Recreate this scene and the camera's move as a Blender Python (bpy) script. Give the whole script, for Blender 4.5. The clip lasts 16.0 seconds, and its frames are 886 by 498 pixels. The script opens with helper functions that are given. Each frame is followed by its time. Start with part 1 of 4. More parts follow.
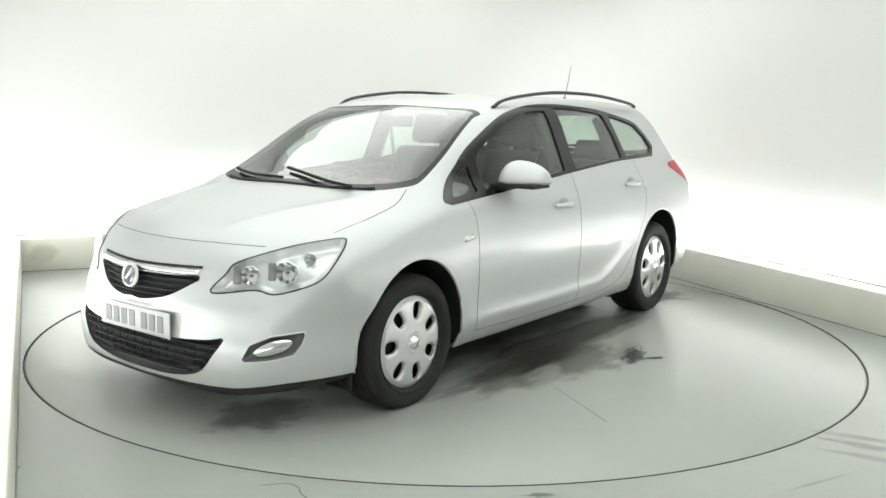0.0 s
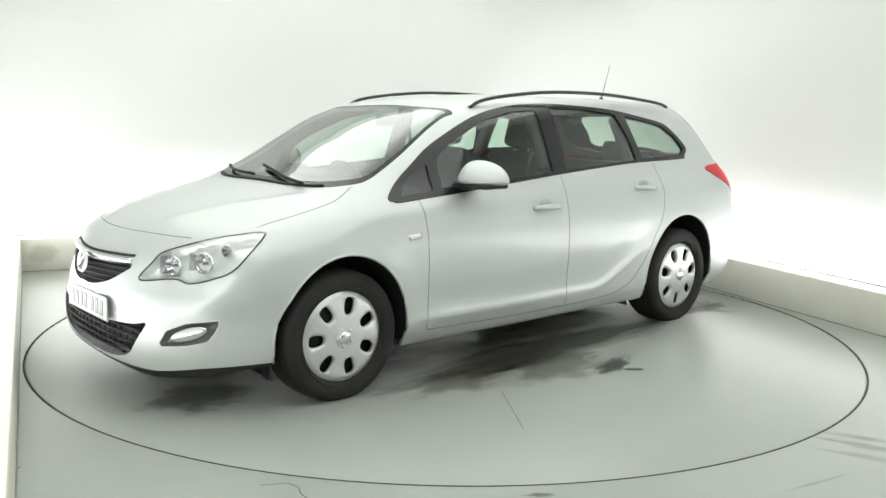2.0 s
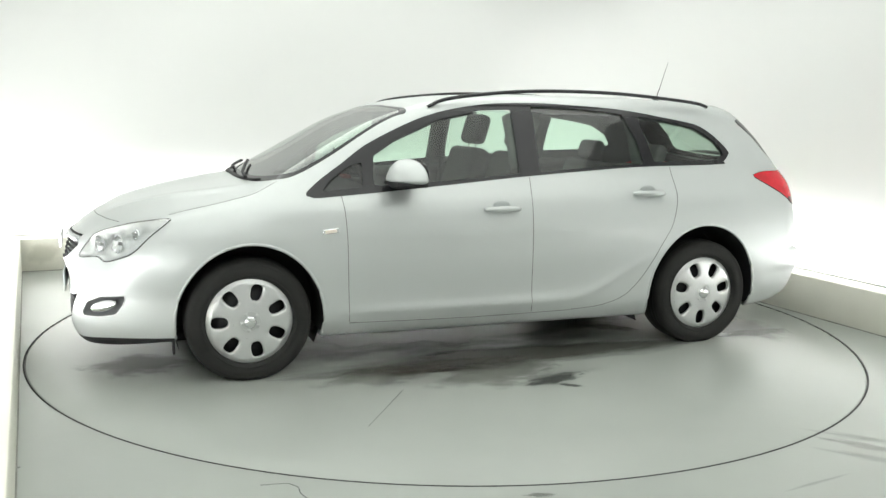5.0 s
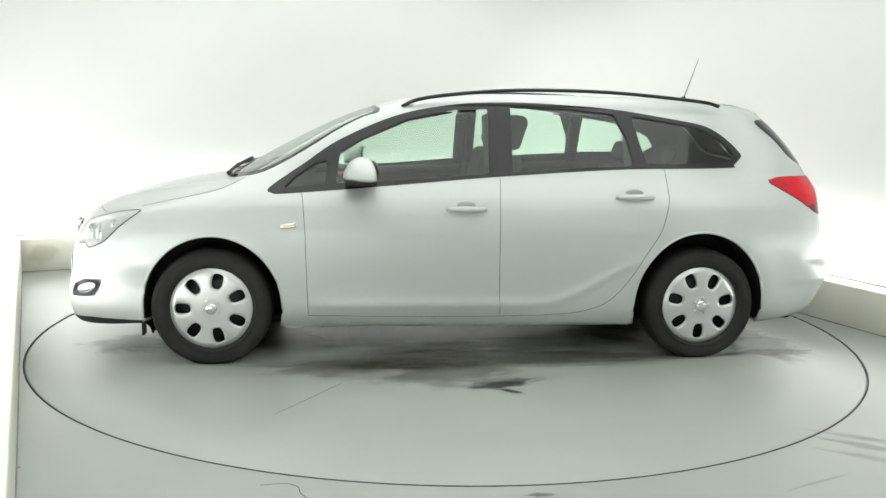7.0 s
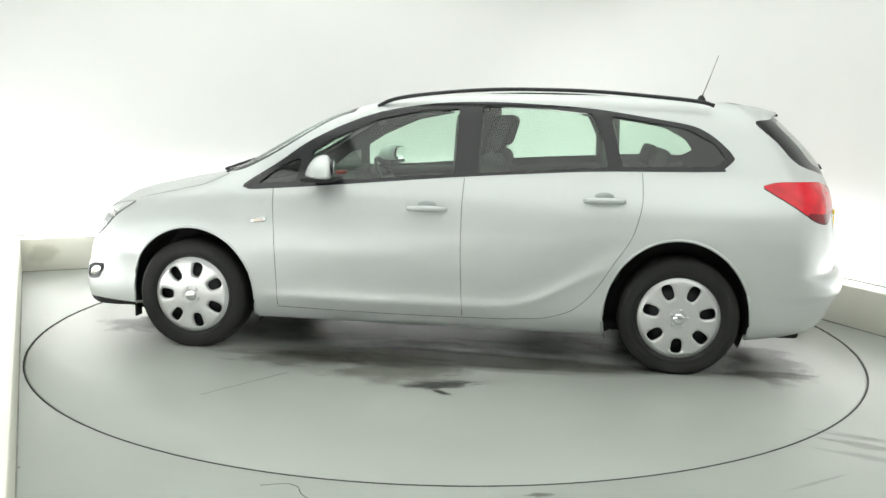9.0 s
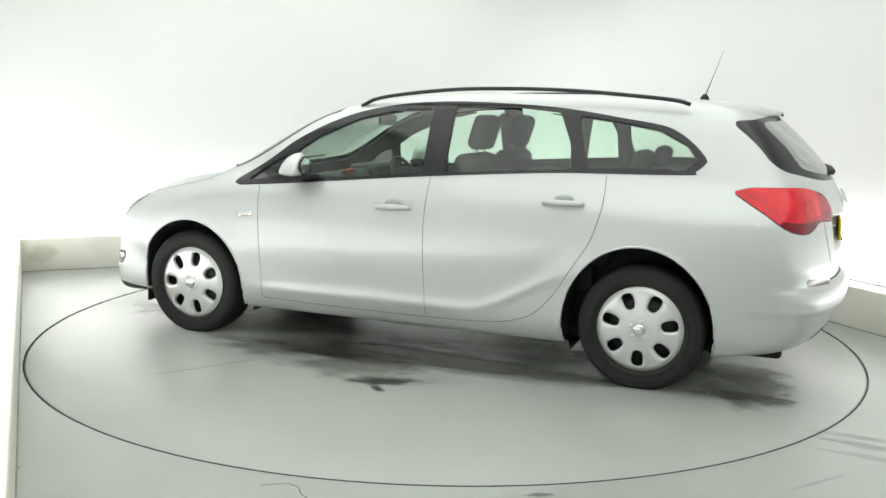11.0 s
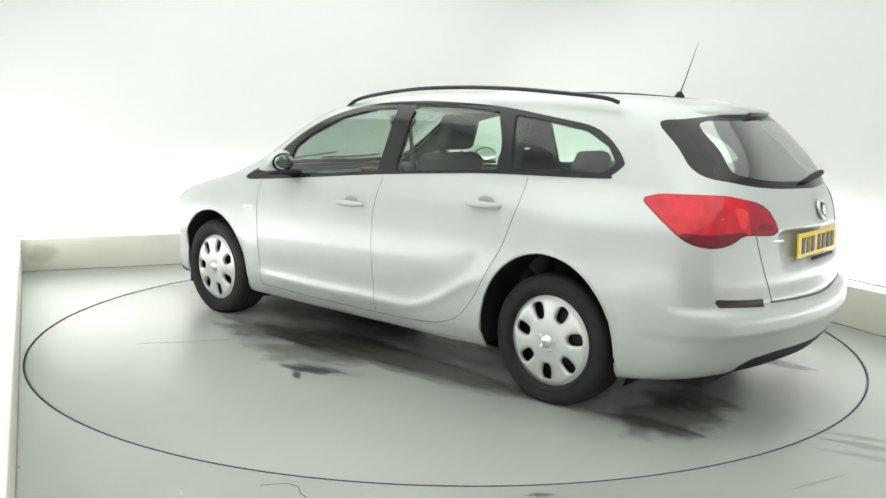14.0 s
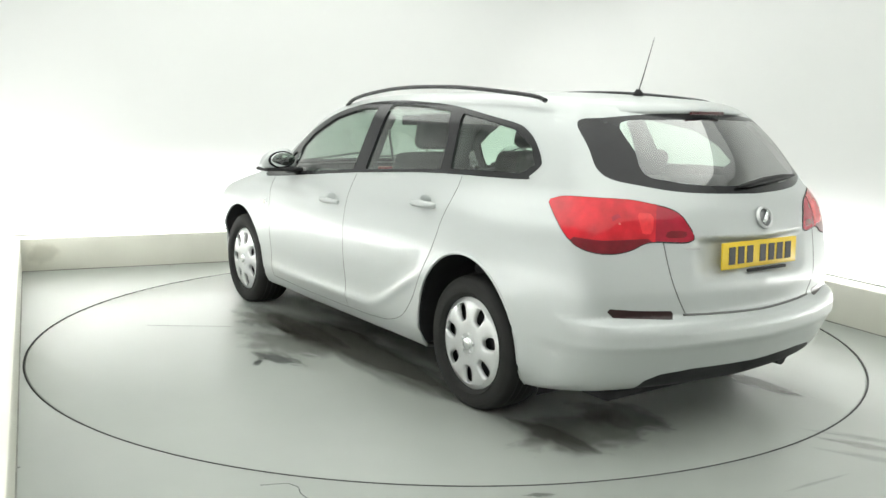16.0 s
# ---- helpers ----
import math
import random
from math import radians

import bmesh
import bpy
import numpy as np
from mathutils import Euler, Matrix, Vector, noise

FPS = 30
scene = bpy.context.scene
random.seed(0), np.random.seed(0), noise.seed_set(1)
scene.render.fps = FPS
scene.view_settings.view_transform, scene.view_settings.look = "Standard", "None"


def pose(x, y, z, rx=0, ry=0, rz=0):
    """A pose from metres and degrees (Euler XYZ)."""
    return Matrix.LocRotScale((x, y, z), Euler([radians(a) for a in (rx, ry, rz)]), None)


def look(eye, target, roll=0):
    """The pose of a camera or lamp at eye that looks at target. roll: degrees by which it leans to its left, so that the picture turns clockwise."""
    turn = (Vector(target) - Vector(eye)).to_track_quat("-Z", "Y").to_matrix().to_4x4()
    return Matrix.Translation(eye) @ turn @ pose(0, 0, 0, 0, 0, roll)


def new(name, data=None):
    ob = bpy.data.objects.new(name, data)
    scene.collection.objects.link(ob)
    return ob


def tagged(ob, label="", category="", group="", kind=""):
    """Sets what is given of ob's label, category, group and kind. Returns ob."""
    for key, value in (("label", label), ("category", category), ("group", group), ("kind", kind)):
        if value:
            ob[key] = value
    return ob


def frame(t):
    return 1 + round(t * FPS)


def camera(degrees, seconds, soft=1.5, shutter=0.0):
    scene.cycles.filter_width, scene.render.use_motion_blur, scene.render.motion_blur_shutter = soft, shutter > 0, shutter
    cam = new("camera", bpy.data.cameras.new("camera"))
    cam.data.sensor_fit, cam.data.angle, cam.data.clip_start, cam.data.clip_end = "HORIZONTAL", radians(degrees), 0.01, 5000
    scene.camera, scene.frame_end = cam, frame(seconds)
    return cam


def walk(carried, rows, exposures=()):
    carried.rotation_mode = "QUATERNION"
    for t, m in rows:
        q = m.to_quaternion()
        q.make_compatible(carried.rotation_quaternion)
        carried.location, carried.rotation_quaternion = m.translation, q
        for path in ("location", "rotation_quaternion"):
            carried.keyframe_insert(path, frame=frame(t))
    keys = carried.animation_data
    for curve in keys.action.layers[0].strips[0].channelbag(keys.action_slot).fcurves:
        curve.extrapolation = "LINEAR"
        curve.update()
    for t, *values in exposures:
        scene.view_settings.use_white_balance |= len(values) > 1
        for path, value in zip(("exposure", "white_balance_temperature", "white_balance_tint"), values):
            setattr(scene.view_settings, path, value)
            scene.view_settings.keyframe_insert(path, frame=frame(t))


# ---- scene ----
# ---- camera ----
cam = camera(53.36, 16.0, soft=1.5)
EYE = (0.0, -5.478, 1.350)
AIM = (-0.0240, -0.5384, 0.5787)
walk(cam, [(0.0, look(EYE, AIM, 1.05)), (16.0, look(EYE, AIM, 1.05))])

# ---- world and light ----
world = bpy.data.worlds.new("world")
scene.world = world
world.use_nodes = True
world.node_tree.nodes["Background"].inputs[0].default_value = (0.9, 1.0, 0.95, 1)
world.node_tree.nodes["Background"].inputs[1].default_value = 0.3

# the room is turned against the camera: U runs along its depth, V across it
U = Vector((-0.405, 0.914, 0))
V = Vector((0.914, 0.405, 0))
ROOM_TURN = math.degrees(math.atan2(V.y, V.x))


def in_room(v, u, z=0.0):
    p = V * v + U * u
    return (p.x, p.y, z)


def area(name, place, size_x, size_y, power, aim, colour=(1, 1, 1)):
    data = bpy.data.lights.new(name, "AREA")
    data.shape, data.size, data.size_y, data.energy, data.color = "RECTANGLE", size_x, size_y, power, colour
    ob = new(name, data)
    ob.matrix_world = Matrix.Translation(place) @ aim
    return ob


CEILING = 3.0
TURN3 = Matrix.Rotation(radians(ROOM_TURN), 4, "Z")
area("ceiling_lamp", in_room(-0.2, -1.7, CEILING - 0.06), 4.5, 8.6, 148, TURN3, (0.965, 1.0, 0.94))
# tubes along the back of the kerb's top wash the walls
area("cove_lamp", in_room(2.625, -1.2, 0.274), 0.08, 8.4, 60, TURN3 @ Matrix.Rotation(radians(180), 4, "X"))
area("cove_lamp", in_room(-2.562, -1.2, 0.274), 0.08, 8.4, 60, TURN3 @ Matrix.Rotation(radians(1.5), 4, "Z") @ Matrix.Rotation(radians(180), 4, "X"))
area("cove_lamp", in_room(0.02, 2.935, 0.274), 4.9, 0.08, 60, TURN3 @ Matrix.Rotation(radians(180), 4, "X"))
scene.view_settings.exposure = 0.0


# ---- materials ----
def material(name, colour, rough=0.5, metal=0.0, coat=0.0, noise_scale=0.0, noise_amount=0.0, bump=0.0, bump_scale=200.0,
             rough_amount=0.0, ior=1.45, flake=0.0, coat_rough=0.04):
    m = bpy.data.materials.new(name)
    m.use_nodes = True
    n, l = m.node_tree.nodes, m.node_tree.links
    b = n["Principled BSDF"]
    b.inputs["Base Color"].default_value = (*colour, 1)
    b.inputs["Roughness"].default_value = rough
    b.inputs["Metallic"].default_value = metal
    b.inputs["Coat Weight"].default_value = coat
    b.inputs["Coat Roughness"].default_value = coat_rough
    b.inputs["IOR"].default_value = ior
    if noise_scale or bump or flake:
        co = n.new("ShaderNodeTexCoord")
    if noise_scale:
        big = n.new("ShaderNodeTexNoise")
        big.inputs["Scale"].default_value, big.inputs["Detail"].default_value = noise_scale, 6
        l.new(co.outputs["Object"], big.inputs["Vector"])
        ramp = n.new("ShaderNodeMapRange")
        ramp.inputs[1].default_value, ramp.inputs[2].default_value = 0.2, 0.8
        ramp.inputs[3].default_value, ramp.inputs[4].default_value = 1 - noise_amount, 1 + noise_amount
        l.new(big.outputs[0], ramp.inputs[0])
        mul = n.new("ShaderNodeVectorMath")
        mul.operation = "SCALE"
        mul.inputs[0].default_value = colour
        l.new(ramp.outputs[0], mul.inputs["Scale"])
        l.new(mul.outputs[0], b.inputs["Base Color"])
        if rough_amount:
            r2 = n.new("ShaderNodeMapRange")
            r2.inputs[1].default_value, r2.inputs[2].default_value = 0.15, 0.85
            r2.inputs[3].default_value, r2.inputs[4].default_value = rough - rough_amount, rough + rough_amount
            l.new(big.outputs[0], r2.inputs[0])
            l.new(r2.outputs[0], b.inputs["Roughness"])
    if bump:
        fine = n.new("ShaderNodeTexNoise")
        fine.inputs["Scale"].default_value, fine.inputs["Detail"].default_value = bump_scale, 4
        l.new(co.outputs["Object"], fine.inputs["Vector"])
        bp = n.new("ShaderNodeBump")
        bp.inputs["Strength"].default_value, bp.inputs["Distance"].default_value = bump, 0.002
        l.new(fine.outputs[0], bp.inputs["Height"])
        l.new(bp.outputs[0], b.inputs["Normal"])
    if flake:
        vor = n.new("ShaderNodeTexVoronoi")
        vor.inputs["Scale"].default_value = 1500
        l.new(co.outputs["Object"], vor.inputs["Vector"])
        hsv = n.new("ShaderNodeHueSaturation")
        hsv.inputs["Saturation"].default_value = 0.1
        l.new(vor.outputs["Color"], hsv.inputs["Color"])
        mix = n.new("ShaderNodeMix")
        mix.data_type = "RGBA"
        mix.inputs[0].default_value = flake
        mix.inputs[6].default_value = (*colour, 1)
        l.new(hsv.outputs[0], mix.inputs[7])
        l.new(mix.outputs[2], b.inputs["Base Color"])
    return m


def glass(name, colour, rough=0.0, base=0.065, power_of=2.7):
    m = bpy.data.materials.new(name)
    m.use_nodes = True
    n, l = m.node_tree.nodes, m.node_tree.links
    n.remove(n["Principled BSDF"])
    out = n["Material Output"]
    clear, shine, mix, fres = (n.new("ShaderNodeBsdfTransparent"), n.new("ShaderNodeBsdfGlossy"),
                               n.new("ShaderNodeMixShader"), n.new("ShaderNodeLayerWeight"))
    clear.inputs[0].default_value = (*colour, 1)
    shine.inputs["Roughness"].default_value = rough
    fres.inputs[0].default_value = 0.5
    power, scale = n.new("ShaderNodeMath"), n.new("ShaderNodeMath")
    power.operation, scale.operation = "POWER", "MULTIPLY_ADD"
    power.inputs[1].default_value = power_of
    scale.inputs[1].default_value, scale.inputs[2].default_value = 0.85, base
    l.new(fres.outputs["Facing"], power.inputs[0])
    l.new(power.outputs[0], scale.inputs[0])
    l.new(scale.outputs[0], mix.inputs[0])
    l.new(clear.outputs[0], mix.inputs[1])
    l.new(shine.outputs[0], mix.inputs[2])
    l.new(mix.outputs[0], out.inputs[0])
    return m


PAINT = material("silver_paint", (0.508, 0.535, 0.528), 0.44, 0.32, 0.45, flake=0.05, coat_rough=0.10)
WALL = material("white_wall", (0.66, 0.67, 0.655), 0.7, noise_scale=0.8, noise_amount=0.02, bump=0.1, bump_scale=60)
KERB = material("kerb_paint", (0.64, 0.635, 0.565), 0.55, noise_scale=2.5, noise_amount=0.06, bump=0.15, bump_scale=40)
CEIL = material("ceiling_white", (0.72, 0.73, 0.72), 0.8, noise_scale=1.0, noise_amount=0.02)
FLOOR = material("floor_paint", (0.325, 0.347, 0.32), 0.36, noise_scale=1.3, noise_amount=0.08, rough_amount=0.04, ior=1.46)
DISC = material("disc_paint", (0.33, 0.352, 0.325), 0.335, noise_scale=1.1, noise_amount=0.08, rough_amount=0.03, ior=1.46)
GAP = material("dark_gap", (0.03, 0.03, 0.03), 0.7)
RUBBER = material("tyre_rubber", (0.023, 0.023, 0.022), 0.7, ior=1.3, noise_scale=9, noise_amount=0.2)
TRIM = material("black_trim", (0.015, 0.015, 0.017), 0.2, ior=1.45, noise_scale=12, noise_amount=0.1)
PLASTIC = material("black_plastic", (0.021, 0.021, 0.022), 0.6, ior=1.3, noise_scale=20, noise_amount=0.15)
COVER = material("wheel_silver", (0.62, 0.63, 0.63), 0.33, 0.6, 0.3, noise_scale=14, noise_amount=0.05)
CHROME = material("chrome", (0.80, 0.81, 0.82), 0.12, 1.0)
MIRROR = material("silvered_glass", (0.70, 0.73, 0.72), 0.03, 1.0)
GLASS = glass("window_glass", (0.76, 0.89, 0.80))
SCREEN = glass("windscreen_glass", (0.66, 0.78, 0.70), 0.0, 0.03, 1.9)
REAR_GLASS = glass("tailgate_glass", (0.72, 0.84, 0.76), 0.0, 0.10, 1.2)
DARK_GLASS = glass("quarter_light_glass", (0.16, 0.17, 0.165), 0.0, 0.05)
LAMP_DARK = material("lamp_dark_grey", (0.20, 0.20, 0.205), 0.3, 0.4, noise_scale=40, noise_amount=0.3)
LENS = glass("clear_lens", (0.95, 0.96, 0.96), 0.0, 0.05)
RED = material("red_lens", (0.58, 0.012, 0.024), 0.16, 0.0, 0.12, noise_scale=14, noise_amount=0.30, coat_rough=0.08)
RED_GATE = material("crimson_lens", (0.38, 0.010, 0.030), 0.16, 0.0, 0.12, noise_scale=16, noise_amount=0.25, coat_rough=0.08)
RED_DEEP = material("deep_red_lens", (0.17, 0.006, 0.014), 0.16, 0.0, 0.12, noise_scale=18, noise_amount=0.35, coat_rough=0.08)
RED_PALE = material("pale_red_lens", (0.78, 0.035, 0.045), 0.18, 0.0, 0.12, noise_scale=30, noise_amount=0.2, coat_rough=0.08)
RED_BULB = material("bulb_red", (0.85, 0.20, 0.18), 0.2, 0.2, noise_scale=60, noise_amount=0.2)
FABRIC = material("grey_fabric", (0.055, 0.058, 0.058), 0.9, noise_scale=30, noise_amount=0.25, bump=0.1, bump_scale=250)
LINER = material("headliner", (0.50, 0.50, 0.47), 0.9, noise_scale=10, noise_amount=0.05)
DARK = material("dark_interior", (0.065, 0.068, 0.068), 0.7, noise_scale=15, noise_amount=0.15)


# ---- mesh helpers ----
def mesh_from(name, verts, faces, mat, smooth=True):
    me = bpy.data.meshes.new(name)
    me.from_pydata([tuple(v) for v in verts], [], [tuple(f) for f in faces])
    me.materials.append(mat)
    if smooth:
        me.polygons.foreach_set("use_smooth", [True] * len(me.polygons))
    me.update()
    return me


def part(name, bm, mat, parent, label=""):
    """Links a bmesh as one mesh under a thing or a part."""
    me = bpy.data.meshes.new(name)
    bm.to_mesh(me)
    bm.free()
    me.materials.append(mat)
    ob = new(name, me)
    ob.parent = parent
    return tagged(ob, label)


def part_me(name, me, parent, label=""):
    ob = new(name, me)
    ob.parent = parent
    return tagged(ob, label)


def box(sx, sy, sz, m=Matrix(), bevel=0.0, segments=2, bm=None):
    made = bmesh.new()
    bmesh.ops.create_cube(made, size=1, matrix=Matrix.Diagonal((sx, sy, sz, 1)))
    if bevel:
        bmesh.ops.bevel(made, geom=made.edges[:], offset=bevel, segments=segments, affect="EDGES", profile=0.5)
    made.transform(m)
    for f in made.faces:
        f.smooth = bevel > 0
    if bm is None:
        return made
    me = bpy.data.meshes.new("tmp")
    made.to_mesh(me)
    made.free()
    bm.from_mesh(me)
    bpy.data.meshes.remove(me)
    return bm


def lathe(profile, segments=48, axis="Y", closed=False):
    """Turns a profile of (radius, along) about an axis."""
    bm = bmesh.new()
    rings = []
    for r, a in profile:
        ring = []
        for i in range(segments):
            w = 2 * math.pi * i / segments
            p = (r * math.cos(w), a, r * math.sin(w)) if axis == "Y" else (r * math.cos(w), r * math.sin(w), a)
            ring.append(bm.verts.new(p))
        rings.append(ring)
    for k in range(len(rings) - (0 if closed else 1)):
        a, b = rings[k], rings[(k + 1) % len(rings)]
        for i in range(segments):
            f = bm.faces.new((a[i], a[(i + 1) % segments], b[(i + 1) % segments], b[i]))
            f.smooth = True
    bmesh.ops.recalc_face_normals(bm, faces=bm.faces[:])
    return bm


def tube(points, radius, sides=8, bm=None, flat=1.0, cap=True):
    """A round bar along a line of points; flat squeezes it in z."""
    bm = bm or bmesh.new()
    pts = [Vector(p) for p in points]
    rings = []
    for i, p in enumerate(pts):
        d = (pts[min(i + 1, len(pts) - 1)] - pts[max(i - 1, 0)]).normalized()
        up = Vector((0, 0, 1)) if abs(d.z) < 0.95 else Vector((0, 1, 0))
        s = d.cross(up).normalized()
        w = s.cross(d).normalized()
        r = radius(i / (len(pts) - 1)) if callable(radius) else radius
        rings.append([bm.verts.new(p + s * (r * math.cos(a)) + w * (r * flat * math.sin(a)))
                      for a in (2 * math.pi * k / sides for k in range(sides))])
    for a, b in zip(rings, rings[1:]):
        for k in range(sides):
            bm.faces.new((a[k], a[(k + 1) % sides], b[(k + 1) % sides], b[k])).smooth = True
    if cap:
        bm.faces.new(rings[0][::-1])
        bm.faces.new(rings[-1])
    return bm


def smooth_line(points, n=8, closed=False):
    """Catmull-Rom through a few points, of any dimension."""
    p = [np.array(q, float) for q in points]
    if closed:
        p = [p[-1], *p, p[0], p[1]]
    else:
        p = [2 * p[0] - p[1], *p, 2 * p[-1] - p[-2]]
    out = []
    for i in range(1, len(p) - 2):
        for k in range(n):
            t = k / n
            out.append(0.5 * (2 * p[i] + (p[i + 1] - p[i - 1]) * t + (2 * p[i - 1] - 5 * p[i] + 4 * p[i + 1] - p[i + 2]) * t * t
                              + (3 * p[i] - p[i - 1] - 3 * p[i + 1] + p[i + 2]) * t ** 3))
    if not closed:
        out.append(p[-2])
    return out


# ---- the studio room ----
DISC_R = 2.433
LEFT, LEFT_NEAR, RIGHT, BACK, FRONT = -2.53, -2.295, 2.49, 2.80, -6.2     # the left side is not quite square
KERB_H, KERB_T, TROUGH = 0.268, 0.20, -0.005


def ring_floor():
    """The floor, with the round well in which the turntable lies."""
    bm = bmesh.new()
    n = 160
    inner, low, outer = [], [], []
    for i in range(n):
        a = 2 * math.pi * i / n
        d = Vector((math.cos(a), math.sin(a), 0))
        inner.append(bm.verts.new(d * (DISC_R + 0.006)))
        low.append(bm.verts.new(d * (DISC_R + 0.006) - Vector((0, 0, 0.05))))
        reach = min(abs((3.0 if d.dot(V) > 0 else -3.0) / (d.dot(V) or 1e-9)), abs((3.5 if d.dot(U) > 0 else -6.6) / (d.dot(U) or 1e-9)))
        outer.append(bm.verts.new(d * reach))
    for i in range(n):
        j = (i + 1) % n
        bm.faces.new((inner[i], outer[i], outer[j], inner[j]))
        bm.faces.new((low[i], inner[i], inner[j], low[j]))
    bm.faces.new(low)
    bmesh.ops.recalc_face_normals(bm, faces=bm.faces[:])
    return bm


floor = part("floor", ring_floor(), FLOOR, None)
tagged(floor, "glossy grey-green painted studio floor", "floor", kind="structure")
sub = part("floor_base", box(9.0, 14.0, 0.1, Matrix.Translation((0, -1.5, -0.11)) @ TURN3), FLOOR, None)
tagged(sub, "concrete slab under the painted floor", "floor", kind="structure")

turntable = part("turntable", lathe([(0.001, 0.0), (0.8, 0.0), (1.6, 0.0), (DISC_R - 0.012, 0.0), (DISC_R - 0.004, -0.003), (DISC_R - 0.004, -0.04), (0.001, -0.04)], 160, "Z"), DISC, None)
tagged(turntable, "round grey-green painted turntable flush with the floor", "turntable")


def wall_sheet():
    """The white wall, which turns its far corners in a wide curve."""
    line = []
    v0, v1, u1 = LEFT - KERB_T - TROUGH, RIGHT + KERB_T + TROUGH, BACK + KERB_T + TROUGH
    r, small = 0.9, 0.12
    near = LEFT_NEAR - KERB_T - TROUGH
    line.append((near, FRONT))
    for k in range(13):
        a = math.pi - k * math.pi / 24
        line.append((v0 + small + small * math.cos(a), u1 - small + small * math.sin(a)))
    for k in range(13):
        a = math.pi / 2 - k * math.pi / 24
        line.append((v1 - r + r * math.cos(a), u1 - r + r * math.sin(a)))
    line.append((v1, FRONT))
    line.append((near, FRONT))
    bm = bmesh.new()
    cols = [[bm.verts.new(in_room(v, u, z)) for z in (-0.05, 1.0, 2.0, CEILING + 0.05)] for v, u in line]
    for a, b in zip(cols, cols[1:]):
        for k in range(3):
            bm.faces.new((a[k], b[k], b[k + 1], a[k + 1])).smooth = len(line) > 4
    bmesh.ops.recalc_face_normals(bm, faces=bm.faces[:])
    bmesh.ops.solidify(bm, geom=bm.faces[:], thickness=-0.1)
    return bm


wall = part("wall_north", wall_sheet(), WALL, None)
tagged(wall, "seamless white studio wall with curved corners", "wall", kind="structure")
ceiling = part("ceiling", box(5.9, 10.4, 0.1, Matrix.Translation(in_room(0, -1.6, CEILING + 0.05)) @ TURN3), CEIL, None)
tagged(ceiling, "plain white studio ceiling", "ceiling", kind="structure")


def kerb(name, a, b):
    pa, pb = Vector(in_room(*a)), Vector(in_room(*b))
    d = pb - pa
    m = Matrix.Translation((pa + pb) / 2 + Vector((0, 0, KERB_H / 2))) @ Matrix.Rotation(math.atan2(d.y, d.x), 4, "Z")
    ob = part(name, box(d.length, KERB_T, KERB_H, m, 0.006), KERB, None)
    return tagged(ob, "low off-white kerb board along the studio wall", "kerb", kind="structure")


kerb("baseboard_right", (RIGHT + KERB_T / 2, FRONT), (RIGHT + KERB_T / 2, BACK + KERB_T))
kerb("baseboard_back", (LEFT - KERB_T, BACK + KERB_T / 2), (RIGHT, BACK + KERB_T / 2))
kerb("baseboard_left", (LEFT_NEAR - KERB_T / 2, FRONT), (LEFT - KERB_T / 2, BACK))


# ---- the shape of the car's body: x forward, y to its left, z up, origin under its middle ----
def curve(x, pairs):
    """A smooth line through a few (x, value) pairs."""
    px, pv = np.array([p[0] for p in pairs], float), np.array([p[1] for p in pairs], float)
    d = np.diff(pv) / np.diff(px)
    s = np.zeros_like(px)
    s[1:-1] = np.where(d[1:] * d[:-1] > 0, 2 * d[1:] * d[:-1] / (d[1:] + d[:-1] + 1e-12), 0)
    s[0], s[-1] = d[0], d[-1]
    i = np.clip(np.searchsorted(px, x) - 1, 0, len(px) - 2)
    h = px[i + 1] - px[i]
    t = (x - px[i]) / h
    v = ((2 * t ** 3 - 3 * t ** 2 + 1) * pv[i] + (t ** 3 - 2 * t ** 2 + t) * h * s[i]
         + (3 * t ** 2 - 2 * t ** 3) * pv[i + 1] + (t ** 3 - t ** 2) * h * s[i + 1])
    return np.where(t < 0, pv[0] + (x - px[0]) * s[0], np.where(t > 1, pv[-1] + (x - px[-1]) * s[-1], v))


def step(x, a, b):
    t = np.clip((x - a) / (b - a), 0, 1)
    return t * t * (3 - 2 * t)


def smax(a, b, k):
    h = np.maximum(k - np.abs(a - b), 0) / k
    return np.maximum(a, b) + h * h * k * 0.25


TOP = [(-2.6, 0.80), (-2.26, 1.03), (-2.19, 1.10), (-1.95, 1.335), (-1.86, 1.388), (-1.5, 1.440), (-1.0, 1.460), (-0.4, 1.462), (0.0, 1.450), (0.3, 1.420),
       (0.55, 1.350), (0.9, 1.192), (1.2, 1.032), (1.32, 0.978), (1.69, 0.900), (2.0, 0.805), (2.12, 0.745), (2.3, 0.62)]
CROWN = [(-2.2, 0.02), (-1.9, 0.06), (-1.6, 0.10), (-0.5, 0.10), (0.3, 0.085), (0.6, 0.075), (1.05, 0.155), (1.4, 0.135), (1.8, 0.16), (2.2, 0.15)]
SIDE = [(0.05, 0.70), (0.20, 0.795), (0.255, 0.822), (0.285, 0.832), (0.33, 0.839), (0.46, 0.847), (0.60, 0.8545), (0.70, 0.8535), (0.80, 0.842), (0.88, 0.822), (0.95, 0.792), (1.0, 0.768),
        (1.13, 0.712), (1.25, 0.660), (1.38, 0.598), (1.46, 0.545)]
TAPER_LOW = [(-2.3, -0.09), (-2.1, -0.055), (-1.8, -0.020), (-1.34, 0.0), (0.3, 0.0), (0.9, -0.012), (1.34, -0.008), (1.6, -0.012), (1.9, -0.05), (2.2, -0.11)]
